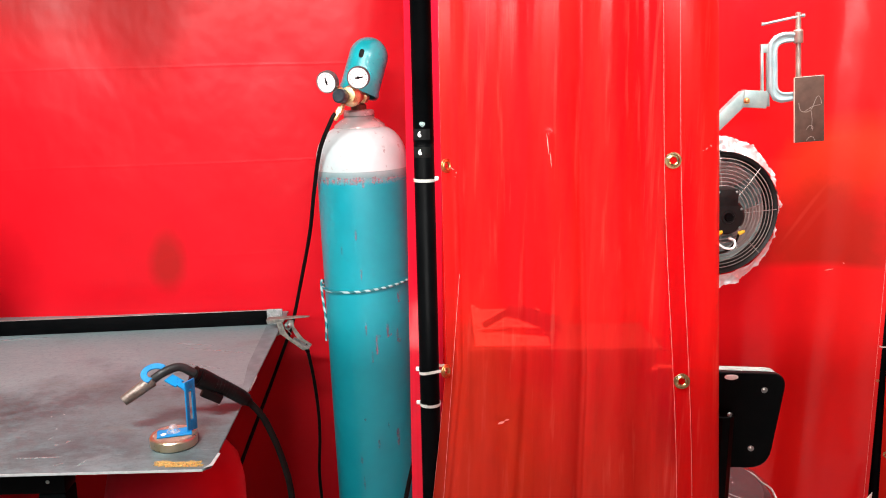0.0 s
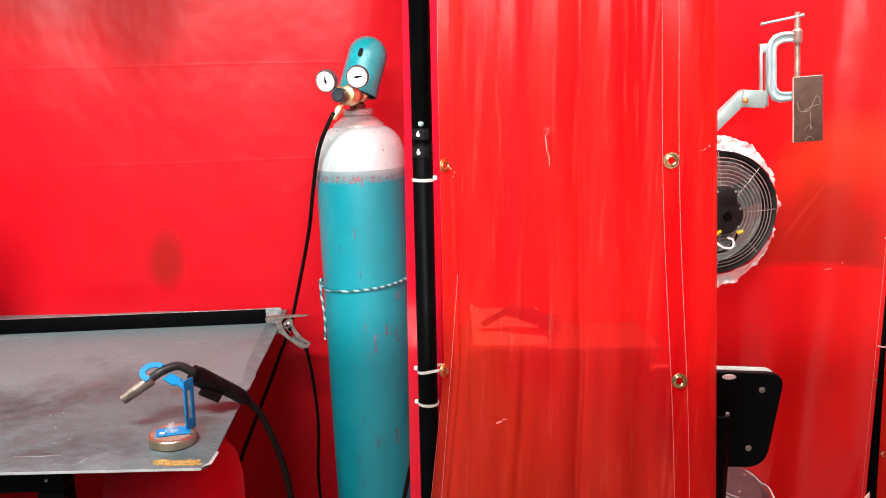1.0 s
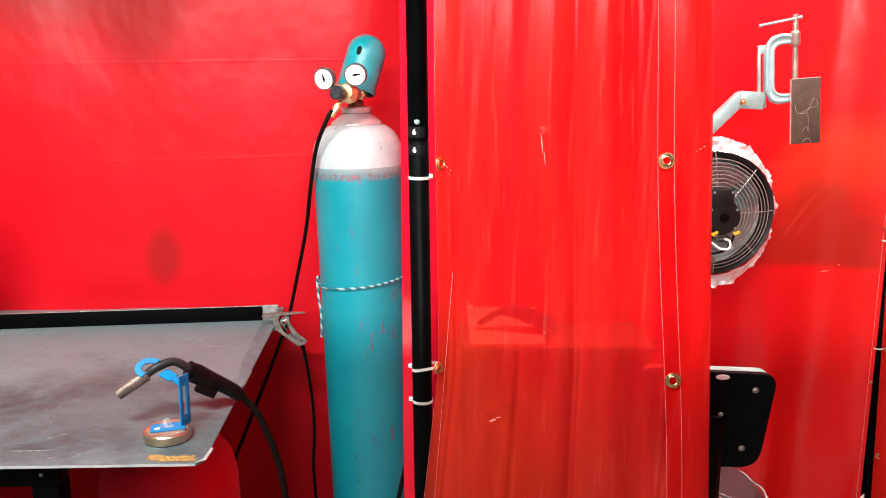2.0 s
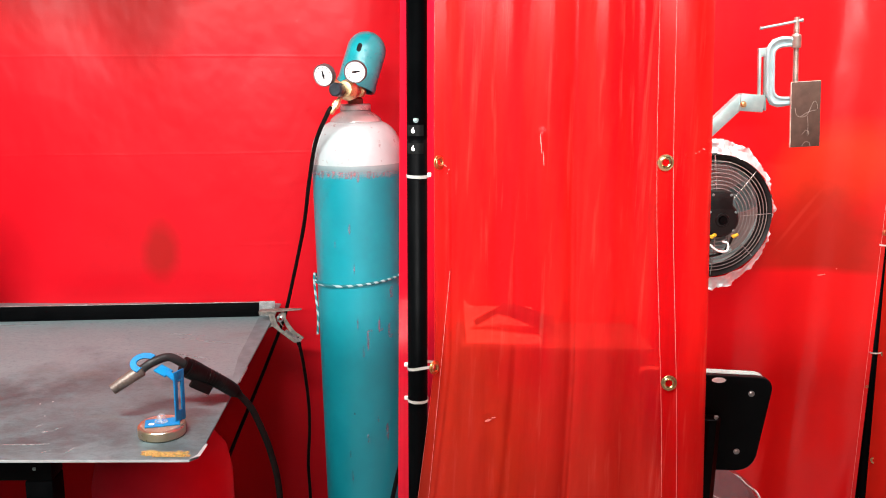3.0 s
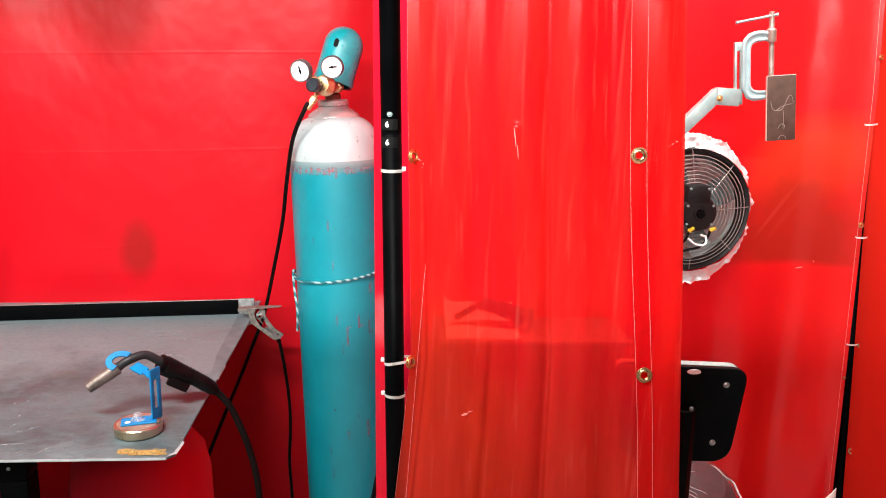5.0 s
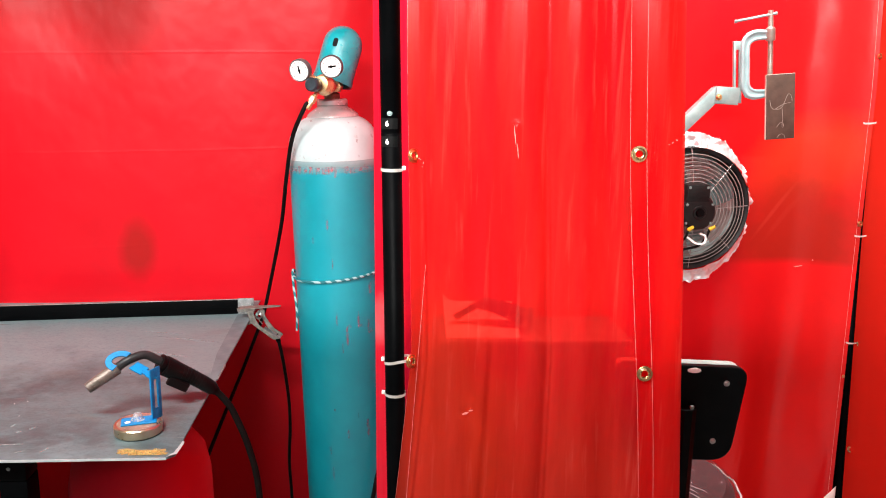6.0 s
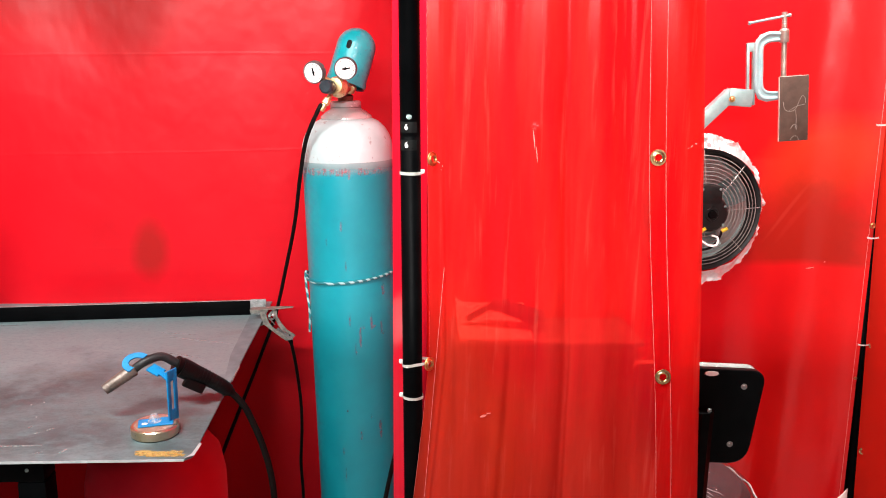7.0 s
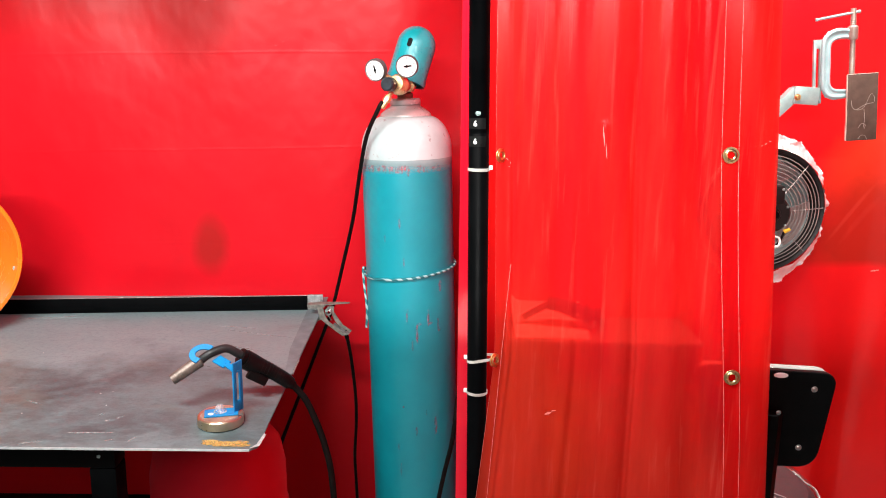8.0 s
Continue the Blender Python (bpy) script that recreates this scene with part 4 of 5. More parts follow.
hose_pts = [(-0.366, 1.933, 1.472), (-0.376, 1.93, 1.455), (-0.409, 1.95, 1.385), (-0.437, 2.0, 1.281), (-0.475, 2.1, 1.146), (-0.529, 2.2, 0.978), (-0.562, 2.245, 0.87), (-0.582, 2.25, 0.81), (-0.605, 2.23, 0.744),
            (-0.619, 2.18, 0.692), (-0.624, 2.05, 0.642), (-0.637, 1.9, 0.564), (-0.66, 1.85, 0.478), (-0.7, 1.82, 0.2), (-0.78, 1.8, 0.012), (-1.3, 1.75, 0.008)]
tagged(part("gas_hose", tube(curve_points(hose_pts, 8), 0.0052, 10), M_RUBBER), "thin black rubber gas hose hanging from the regulator", "hose")

# rope lashing round the cylinder
rope_pts = []
for k in range(40):
    a = radians(k * 9)
    rx, ry = (CR + 0.0045) * math.cos(a), (CR + 0.0045) * math.sin(a)
    rope_pts.append(cyl_pose @ Vector((rx, ry, 1.03 + 0.012 * math.cos(a + 0.4) + 0.008 * math.sin(a))))
bm = tube(rope_pts, 0.0034, 8, True)
tail = [cyl_pose @ Vector(p) for p in ((-CR - 0.004, 0.02, 1.018), (-CR - 0.008, -0.01, 1.03), (-CR - 0.006, -0.02, 0.99), (-CR + 0.002, -0.035, 0.93), (-CR - 0.002, -0.03, 0.87))]
tube(curve_points(tail, 6), 0.0033, 8, False, bm)
tagged(part("lashing_rope", bm, M_ROPE), "thin teal and white braided rope tied round the cylinder", "rope")

# a dark lead slung behind the cylinder's foot
lead = [(-0.168, 2.0, 0.75), (-0.18, 1.965, 0.6), (-0.2, 1.95, 0.5), (-0.215, 1.93, 0.42), (-0.235, 1.9, 0.3), (-0.25, 1.85, 0.1), (-0.27, 1.8, 0.01), (-0.6, 1.75, 0.008)]
tagged(part("power_lead", tube(curve_points(lead, 6), 0.006, 8), M_RUBBER), "dark rubber lead hanging beside the cylinder's foot", "cable")


# ---------------------------------------------------------------- steel bench
BENCH = pose(-0.501, 1.312, 0, 0, 0, 5.55)
ZB = 0.86
bench = thing("welding_bench", "steel welding bench with a scuffed dark plate top", "bench", BENCH)
W_B, D_B = 1.75, 1.03
top_out = [(-W_B, 0), (-0.012, 0), (0.0, 0.012), (0.004, 0.06), (0.0, 0.075), (0, D_B), (-W_B, D_B)]
part("top_plate", plate(top_out, 0.004, pose(0, 0, ZB - 0.004), 0.0006), M_BENCH, bench, "violet-grey hot-rolled plate with scratches")
part("edge_strip", plate([(-0.004, 0.26), (-0.0005, 0.24), (-0.0005, D_B - 0.02), (-0.045, D_B - 0.02), (-0.034, 0.55)], 0.0006, pose(0, 0, ZB)), M_RUBBED, bench, "paler rubbed strip along the plate edge")
part("front_edge", box((W_B - 0.014, 0.0012, 0.0044), (-W_B / 2 - 0.006, -0.0008, ZB - 0.0021)), M_SCUFF, bench, "bright bare front edge")
part("right_edge", box((0.0012, 0.09, 0.0044), (0.0012, 0.43, ZB - 0.0019)), M_SCUFF, bench, "bright bare edge")
part("bent_corner", plate([(-0.012, -0.001), (0.003, 0.012), (0.006, 0.06), (0.001, 0.062), (-0.003, 0.016)], 0.001, pose(0, 0, ZB + 0.0008, 0, 5, 0)), M_SCUFF, bench, "bent bright corner")
part("front_apron", box((W_B - 0.3, 0.05, 0.05), (-W_B / 2 - 0.12, 0.05, ZB - 0.0295), 0.004), M_BLACK, bench)
part("side_apron", box((0.05, D_B - 0.14, 0.05), (-0.295, D_B / 2 + 0.04, ZB - 0.0295), 0.004), M_BLACK, bench)
part("back_apron", box((W_B - 0.3, 0.05, 0.05), (-W_B / 2 - 0.12, D_B - 0.06, ZB - 0.0295), 0.004), M_BLACK, bench)
for gx in (-0.295, -W_B + 0.12):
    for gy in (0.05, D_B - 0.06):
        part("leg", box((0.05, 0.05, ZB - 0.055), (gx, gy, (ZB - 0.055) / 2), 0.004), M_BLACK, bench)
part("lower_shelf", box((W_B - 0.35, D_B - 0.16, 0.02), (-W_B / 2 - 0.12, D_B / 2, 0.22), 0.004), M_BLACK, bench)
screw_head((-0.3, 0.024, ZB - 0.03), (0, -1, 0), 0.0028, M_ZINC, bench)

# crayon scribble and bright scrapes on the plate
random.seed(9)
bm = bmesh.new()
for k in range(70):
    cx, cy = random.triangular(-0.104, -0.022, -0.062), random.triangular(0.01, 0.034, 0.02)
    box((random.uniform(0.008, 0.024), random.uniform(0.004, 0.009), 0.0003), m=pose(cx, cy, ZB + 0.0004 + 0.00002 * k, 0, 0, random.uniform(-18, 18)), bm=bm)
tagged(part("crayon_mark", bm, M_FLINT, bench, "smudged yellow crayon scribble"), kind="stuff")
bm = bmesh.new()
for sx, sy, ln, an in ((-0.33, 0.06, 0.09, 0), (-0.24, 0.03, 0.03, 62), (-0.30, 0.13, 0.02, 50), (-0.32, 0.115, 0.012, 35), (-0.12, 0.66, 0.2, -16), (-0.2, 0.72, 0.13, -12), (-0.75, 0.78, 0.25, 14), (-0.2, 0.42, 0.01, 0), (-0.42, 0.02, 0.05, 20), (-0.05, 0.3, 0.008, 0), (-0.62, 0.07, 0.08, 4), (-0.5, 0.2, 0.05, -30), (-0.34, 0.145, 0.014, 70), (-0.9, 0.55, 0.18, 24), (-0.15, 0.55, 0.11, -22), (-0.28, 0.03, 0.016, 35)):
    for k in range(3):
        box((ln * random.uniform(0.3, 0.8), random.uniform(0.0012, 0.003), 0.0003), m=pose(sx, sy, ZB + 0.0003 + 0.00004 * k, 0, 0, an + random.uniform(-3, 3)) @ pose(ln * random.uniform(-0.25, 0.25), random.uniform(-0.003, 0.003), 0), bm=bm)
tagged(part("pale_mark", bm, M_SMEAR, bench, "rubbed pale scrapes"), kind="stuff")
bm = bmesh.new()
for k in range(9):
    box((0.002, 0.002, 0.001), m=pose(random.uniform(-1.2, -0.03), random.uniform(0.03, 0.9), ZB + 0.0004, 0, 0, random.uniform(0, 90)), bm=bm)
tagged(part("weld_spatter", bm, M_SCUFF, bench, "bright weld spatter beads"), kind="stuff")

# angle iron along the back of the plate
ang_m = BENCH @ pose(0.002, 0.895, ZB + 0.0005, 0, 0, 5.6)
angle = thing("angle_iron", "length of black steel angle lying along the bench back", "angle iron", ang_m)
part("upright_flange", box((1.5, 0.006, 0.043), (-0.75, 0, 0.0215), 0.0015), M_BLACK, angle)
part("flat_flange", box((1.5, 0.044, 0.006), (-0.75, 0.025, 0.003), 0.0015), M_BLACK, angle)
part("ground_end", box((0.045, 0.0075, 0.0455), (-0.0215, -0.0005, 0.0228), 0.0022), M_GROUND, angle, "end ground to bare steel")
part("top_edge", box((1.5, 0.0066, 0.0016), (-0.75, 0, 0.0432), 0.0004), M_STEEL, angle, "rubbed bare top edge")

# spring ground clamp biting on the corner
clamp = thing("ground_clamp", "grey steel spring ground clamp biting the bench corner", "clamp", None)


def bar_between(a, b, w, t, up=(0, 0, 1), bevel=0.0015):
    a, b = Vector(a), Vector(b)
    d = (b - a).normalized()
    y = Vector(up).cross(d).normalized()
    z = d.cross(y)
    m = Matrix((d, y, z)).transposed().to_4x4()
    m.translation = (a + b) / 2
    return box(((b - a).length, w, t), bevel=bevel, m=m)


PIV = (-0.561, 2.14, 0.88)
# upper lever: one long flat bar with a toothed jaw, tapering to its grip
up_m = pose(PIV[0], PIV[1] + 0.012, PIV[2] + 0.0125, 0, -3.4, 4)
part("upper_lever", plate([(-0.055, -0.013), (-0.02, -0.015), (0.012, -0.013), (0.04, -0.008), (0.064, -0.005), (0.066, 0.003), (0.04, 0.009), (0.0, 0.014), (-0.055, 0.013)], 0.003, up_m, 0.0006), M_CLAMP, clamp, "flat pale steel upper lever")
part("upper_jaw", box((0.05, 0.024, 0.006), m=up_m @ pose(-0.03, 0, -0.0025), bevel=0.0015), M_CLAMP, clamp)
bm = bmesh.new()
for k in range(6):
    box((0.0045, 0.024, 0.0045), m=up_m @ pose(-0.05 + 0.008 * k, 0, -0.0055, 0, 45, 0), bm=bm)
part("jaw_serration", bm, M_CLAMP, clamp)
# lower lever: two pressed cheeks that close into a flared grip
lev = pose(PIV[0], PIV[1], PIV[2], 90, 0, 0)
left_arm = [(-0.023, 0.008), (-0.006, 0.009), (-0.003, -0.004), (0.002, -0.019), (0.011, -0.032), (0.029, -0.046), (0.05, -0.0605), (0.069, -0.068), (0.049, -0.073), (0.013, -0.047), (-0.013, -0.026), (-0.018, -0.013)]
right_arm = [(0.006, 0.009), (0.02, 0.008), (0.021, -0.01), (0.031, -0.026), (0.047, -0.047), (0.071, -0.063), (0.069, -0.067), (0.05, -0.06), (0.03, -0.047), (0.021, -0.033), (0.013, -0.016)]
part("cheek", plate(left_arm, 0.0025, lev @ pose(0, 0, 0.012), 0.0007), M_CLAMP, clamp, "pressed steel cheek")
part("cheek", plate(right_arm, 0.0025, lev @ pose(0, 0, -0.011), 0.0007), M_CLAMP, clamp, "pressed steel cheek")
part("lever_web", plate([(0.022, -0.0405), (0.048, -0.0592), (0.0685, -0.0662), (0.0665, -0.069), (0.046, -0.063), (0.02, -0.045)], 0.021, lev @ pose(0, 0, -0.0085), 0.0006), M_GROUND, clamp, "worn flared grip")
part("lower_jaw", box((0.042, 0.022, 0.008), m=pose(PIV[0] - 0.032, PIV[1] + 0.004, PIV[2] - 0.033, 0, -22, 0), bevel=0.002), M_CLAMP, clamp)
part("hinge_bolt", rod((PIV[0] + 0.005, PIV[1] - 0.017, PIV[2] + 0.001), (PIV[0] + 0.005, PIV[1] + 0.017, PIV[2] + 0.001), 0.0042, 12), M_ZINC, clamp)
bm = bmesh.new()
for k in range(4):
    ring(0.0075, 0.0014, aim((PIV[0] + 0.007, PIV[1] - 0.007 + 0.0045 * k, PIV[2] - 0.008), (0, 1, 0.1)), 16, 5, bm)
tube([Vector((PIV[0] + 0.005, PIV[1] - 0.006, PIV[2] - 0.014)), Vector((PIV[0] + 0.016, PIV[1] - 0.004, PIV[2] - 0.03))], 0.0014, 6, False, bm)
part("spring", bm, M_STEEL, clamp, "coiled steel spring")
part("cable_lug", rod((PIV[0] + 0.052, PIV[1] + 0.002, PIV[2] - 0.062), (PIV[0] + 0.0595, PIV[1] + 0.004, PIV[2] - 0.084), 0.0062, 12), M_RUBBER, clamp)
g_pts = [(-0.502, 2.143, 0.8), (-0.495, 2.17, 0.717), (-0.49, 2.2, 0.6), (-0.488, 2.2, 0.511), (-0.493, 2.2, 0.401), (-0.488, 2.2, 0.289), (-0.48, 2.18, 0.1), (-0.52, 2.12, 0.01), (-1.0, 2.0, 0.009)]
tagged(part("ground_cable", tube(curve_points(g_pts, 8), 0.0048, 10), M_RUBBER), "black rubber ground cable hanging from the clamp", "cable")


# ---------------------------------------------------------------- torch on its magnetic stand
MX, MY = -0.604, 1.412
stand = thing("torch_stand", "blue bent-steel torch holder on a round magnet base", "torch holder", pose(MX, MY, ZB + 0.0006))
part("magnet_base", lathe([(0, 0), (0.042, 0), (0.0445, 0.002), (0.0445, 0.017), (0.0425, 0.0195), (0.038, 0.0195), (0, 0.0195)], 48), M_MAGNET, stand, "copper-plated round magnet")
part("magnet_top", lathe([(0.0385, 0.0198), (0.036, 0.0206), (0, 0.0206)], 40), M_MAGTOP, stand, "worn reddish top face")
fa = 20.0
foot = pose(0.004, 0.0, 0.0212, 0, 0, fa)
part("foot_plate", plate([(-0.034, -0.017), (0.03, -0.017), (0.03, 0.017), (-0.034, 0.017)], 0.003, foot, 0.0006), M_BLUE, stand)
part("upright_rail", box((0.0032, 0.009, 0.103), m=foot @ pose(0.031, 0.004, 0.0515, 0, 0, -38) @ pose(0, -0.0095, 0), bevel=0.0006), M_BLUE, stand)
part("upright_rail", box((0.0032, 0.009, 0.103), m=foot @ pose(0.031, 0.004, 0.0515, 0, 0, -38) @ pose(0, 0.0095, 0), bevel=0.0006), M_BLUE, stand)
part("upright_web", box((0.003, 0.011, 0.022), m=foot @ pose(0.031, 0.004, 0.012, 0, 0, -38), bevel=0.0004), M_BLUE, stand)
part("upright_web", box((0.003, 0.011, 0.018), m=foot @ pose(0.031, 0.004, 0.094, 0, 0, -38), bevel=0.0004), M_BLUE, stand)
part("wing_nut", lathe([(0, 0.014), (0.006, 0.013), (0.009, 0.008), (0.011, 0.0), (0.013, 0.0), (0, -0.001)], 12, foot @ pose(-0.004, 0.003, 0.0032)), M_COVER, stand, "clear plastic nut cover")
part("foot_hole", lathe([(0.0055, 0.0034), (0, 0.0036)], 18, foot @ pose(-0.022, -0.007, 0)), M_PRINT, stand, "pale round hole in the foot")
# fork: a flat C, lying nearly level
fork = []
for a in range(48, 257, 11):
    fork.append((0.028 * math.cos(radians(a)), 0.0225 * math.sin(radians(a))))
for a in range(257, 47, -11):
    fork.append((0.0155 * math.cos(radians(a)), 0.0105 * math.sin(radians(a))))
fork_m = aim((-0.053, 0.06, 0.1185), (0.1, -0.66, 0.75), 0)
part("fork", plate(fork, 0.0034, fork_m, 0.0005), M_BLUE, stand)
part("fork_link", bar_between((0.032, 0.011, 0.1035), (0.002, 0.034, 0.111), 0.011, 0.0032, (0.25, -0.5, 0.85), bevel=0.0005), M_BLUE, stand)
part("fork_tab", bar_between((0.006, 0.032, 0.1095), (-0.022, 0.048, 0.1155), 0.021, 0.0034, (0.25, -0.5, 0.85), bevel=0.0005), M_BLUE, stand)

torch = thing("welding_torch", "dark welding torch with a bent neck lying in a blue holder", "welding torch", None)
tip, base = Vector((-0.711, 1.44, 0.934)), Vector((-0.664, 1.472, 0.966))
nz = (tip - base)
part("nozzle", lathe([(0.0085, nz.length + 0.0005), (0.0105, nz.length), (0.0112, nz.length - 0.006), (0.0128, 0.012), (0.0134, 0.0), (0.0095, -0.002), (0.0065, 0.0), (0.0065, nz.length - 0.004), (0.0085, nz.length + 0.0005)], 28, aim(base, nz)), M_NOZZLE, torch, "spatter-covered steel nozzle")
part("contact_tip", rod(base, base + nz * 0.93, 0.003, 10), M_BRASS_OLD, torch)
neck = [base + nz * 0.02, (-0.645, 1.48, 0.979), (-0.62, 1.5, 0.984), (-0.6, 1.515, 0.968), (-0.584, 1.527, 0.951)]
part("neck", tube(curve_points(neck, 8), lambda s: 0.0088 if s > 0.06 else 0.0105, 14), M_NECK, torch, "grey sleeved bent neck")
part("neck_collar", tube([Vector((-0.597, 1.517, 0.962)), Vector((-0.59, 1.522, 0.956)), Vector((-0.583, 1.527, 0.951))], lambda s: 0.0185 - 0.003 * s, 16), M_GRIP, torch)
h_pts = [(-0.59, 1.522, 0.9545), (-0.57, 1.535, 0.938), (-0.547, 1.55, 0.921), (-0.525, 1.56, 0.904), (-0.507, 1.57, 0.886)]
part("handle", tube(curve_points(h_pts, 8), lambda s: 0.0205 - 0.0075 * s + 0.001 * math.sin(s * 9), 16), M_GRIP, torch, "ridged dark plastic grip")
part("trigger", bar_between((-0.582, 1.516, 0.926), (-0.55, 1.538, 0.900), 0.013, 0.02, bevel=0.004), M_GRIP, torch)
bm = bmesh.new()
hp = curve_points(h_pts, 8)
for k in range(2, 30, 2):
    d = (hp[min(k + 1, len(hp) - 1)] - hp[k - 1]).normalized()
    ring(0.0205 - 0.0075 * k / 32, 0.0006, aim(hp[k], d), 20, 4, bm)
part("grip_ribbing", bm, M_GRIP, torch)
c_pts = [(-0.509, 1.569, 0.889), (-0.488, 1.577, 0.862), (-0.469, 1.58, 0.829), (-0.438, 1.58, 0.745), (-0.42, 1.58, 0.639), (-0.41, 1.57, 0.4), (-0.43, 1.56, 0.12), (-0.5, 1.56, 0.015), (-0.9, 1.7, 0.012)]
part("cable", tube(curve_points(c_pts, 8), lambda s: 0.0072 if s > 0.05 else 0.01, 12), M_RUBBER, torch, "thick black torch cable")


# ---------------------------------------------------------------- below and beside the bench
bin_ = thing("plastic_drum", "round-shouldered red plastic drum standing under the bench", "drum", pose(-0.693, 1.62, 0))
part("drum_body", lathe([(0, 0), (0.14, 0), (0.15, 0.01), (0.152, 0.2), (0.156, 0.21), (0.152, 0.22), (0.152, 0.55), (0.156, 0.56), (0.152, 0.57), (0.15, 0.66), (0.14, 0.71), (0.115, 0.745), (0.08, 0.76), (0, 0.762)], 56), M_BIN, bin_)
part("drum_lid", lathe([(0.045, 0.7605), (0.045, 0.772), (0.04, 0.775), (0, 0.775)], 28), M_BLACK_PL, bin_)

bucket_m = aim((-1.472, 1.786, ZB + 0.2115), (0.64, -0.77, 0.02)) @ Matrix.Diagonal((1.33, 1.33, 0.66, 1))
bucket = thing("plastic_tub", "round orange plastic tub lying on its side on the bench", "tub", bucket_m)
part("tub_shell", lathe([(0.15, 0.0), (0.152, 0.003), (0.157, 0.002), (0.1585, -0.004), (0.157, -0.012), (0.1525, -0.016), (0.151, -0.05), (0.155, -0.052), (0.155, -0.056), (0.15, -0.06),
                            (0.108, -0.29), (0.1, -0.296), (0, -0.296), (0, -0.29), (0.102, -0.288), (0.149, -0.02), (0.15, 0.0)], 64), M_ORANGE, bucket)
for a in (-14, 166):
    ca, sa = math.cos(radians(a)), math.sin(radians(a))
    part("handle_ear", lathe([(0, 0.004), (0.01, 0.004), (0.013, 0.001), (0.013, -0.004), (0, -0.004)], 18, aim((0.1555 * ca, 0.1555 * sa, -0.034), (ca, sa, 0))), M_ORANGE, bucket)
    screw_head((0.1465 * ca, 0.1465 * sa, -0.034), (-ca, -sa, 0), 0.0042, M_ZINC, bucket, "rivet")


# ---------------------------------------------------------------- second booth: fan
FX = 0.661
FZ = 1.178
FY = right_wall_y(FX) - 0.012
fan = thing("exhaust_fan", "dark round exhaust fan with a wire guard set in the curtain", "fan", pose(FX, FY - 0.012, FZ, 90, 0, 8))
FR = 0.18
part("ring_frame", lathe([(FR - 0.022, -0.03), (FR - 0.02, 0.0), (FR - 0.012, 0.018), (FR - 0.004, 0.022), (FR, 0.016), (FR + 0.002, 0.0), (FR + 0.002, -0.03), (FR - 0.022, -0.03)], 72), M_FAN, fan, "dark rolled rim")
for k in range(11):
    rr = 0.05 + 0.0108 * k
    part("guard_ring", ring(rr, 0.0013, pose(0, 0, 0.02 + 0.026 * (1 - (rr / FR) ** 2)), 56, 5), M_WIRE, fan)
for k in range(8):
    a = radians(45 * k + 3)
    part("guard_spoke", tube([Vector((r * math.cos(a), r * math.sin(a), 0.0185 + 0.026 * (1 - (r / FR) ** 2))) for r in (0.03, 0.07, 0.11, 0.145, FR - 0.006)], 0.0012, 6), M_WIRE, fan)
for k in range(4):
    a0 = radians(90 * k + 70)
    bm = sheet(lambda u, v: ((0.03 + 0.118 * u) * math.cos(a0 + (v - 0.5) * (0.6 + 0.45 * u)), (0.03 + 0.118 * u) * math.sin(a0 + (v - 0.5) * (0.6 + 0.45 * u)), -0.022 + (v - 0.5) * 0.036 * (1 - 0.3 * u)), 8, 8)
    bmesh.ops.solidify(bm, geom=bm.faces[:], thickness=0.0015)
    part("blade", bm, M_BLADE, fan, "grey metal fan blade")
part("motor", lathe([(0, 0.088), (0.018, 0.088), (0.02, 0.085), (0.044, 0.084), (0.05, 0.078), (0.05, 0.0), (0.046, -0.02), (0, -0.02)], 40), M_FAN, fan, "dark round motor")
part("shaft_cap", lathe([(0, 0.094), (0.011, 0.094), (0.013, 0.09), (0.013, 0.084)], 24), M_BLACK_PL, fan)
part("terminal_box", box((0.066, 0.05, 0.07), (-0.006, 0.053, 0.05), 0.004), M_FAN, fan, "square black terminal box")
for bx, by in ((-0.032, 0.07), (0.02, 0.07), (0.037, 0.022), (-0.037, 0.022), (0.035, -0.03), (-0.037, -0.03)):
    screw_head((bx, by, 0.0855), (0, 0, 1), 0.0032, M_ZINC, fan)
for bx, by, rot in ((-0.03, -0.05, -60), (0.032, -0.048, 35)):
    part("wire_nut", lathe([(0.004, 0), (0.006, 0.002), (0.0045, 0.018), (0, 0.02)], 10, aim((bx, by, 0.085), (math.cos(radians(rot)), 0.5, 0.4))), M_YELLOW, fan, "yellow twist-on connector")
    part("lead_wire", tube(curve_points([(bx, by, 0.087), (bx - 0.008, by - 0.02, 0.09), (bx - 0.02, by - 0.05, 0.07), (-0.035, -0.12, 0.045), (-0.04, -0.16, 0.03)], 6), 0.0035, 6), M_RUBBER, fan)
part("lead_wire", tube(curve_points([(-0.03, -0.07, 0.085), (-0.01, -0.085, 0.1), (0.014, -0.084, 0.1), (0.02, -0.066, 0.09), (0.004, -0.06, 0.088)], 6), 0.0032, 6), M_TIE, fan, "white loop of wire")

part("duct", lathe([(FR - 0.02, -0.028), (FR - 0.02, -0.3), (FR - 0.018, -0.3), (FR - 0.018, -0.028), (FR - 0.02, -0.028)], 56), M_DUCT, fan, "galvanised duct behind the fan")
part("duct_end", lathe([(FR - 0.016, -0.3), (FR - 0.016, -0.304), (0, -0.304), (0, -0.3), (FR - 0.016, -0.3)], 56), M_DUCT, fan)
for k in range(9):
    hx = -0.13 + 0.0325 * k
    hl = math.sqrt(max(0.0001, (FR - 0.024) ** 2 - hx * hx))
    part("shutter_blade", box((0.03, 2 * hl, 0.0016), m=pose(hx, 0, -0.24, 0, 30, 0)), M_DUCT, fan, "grey shutter blade")

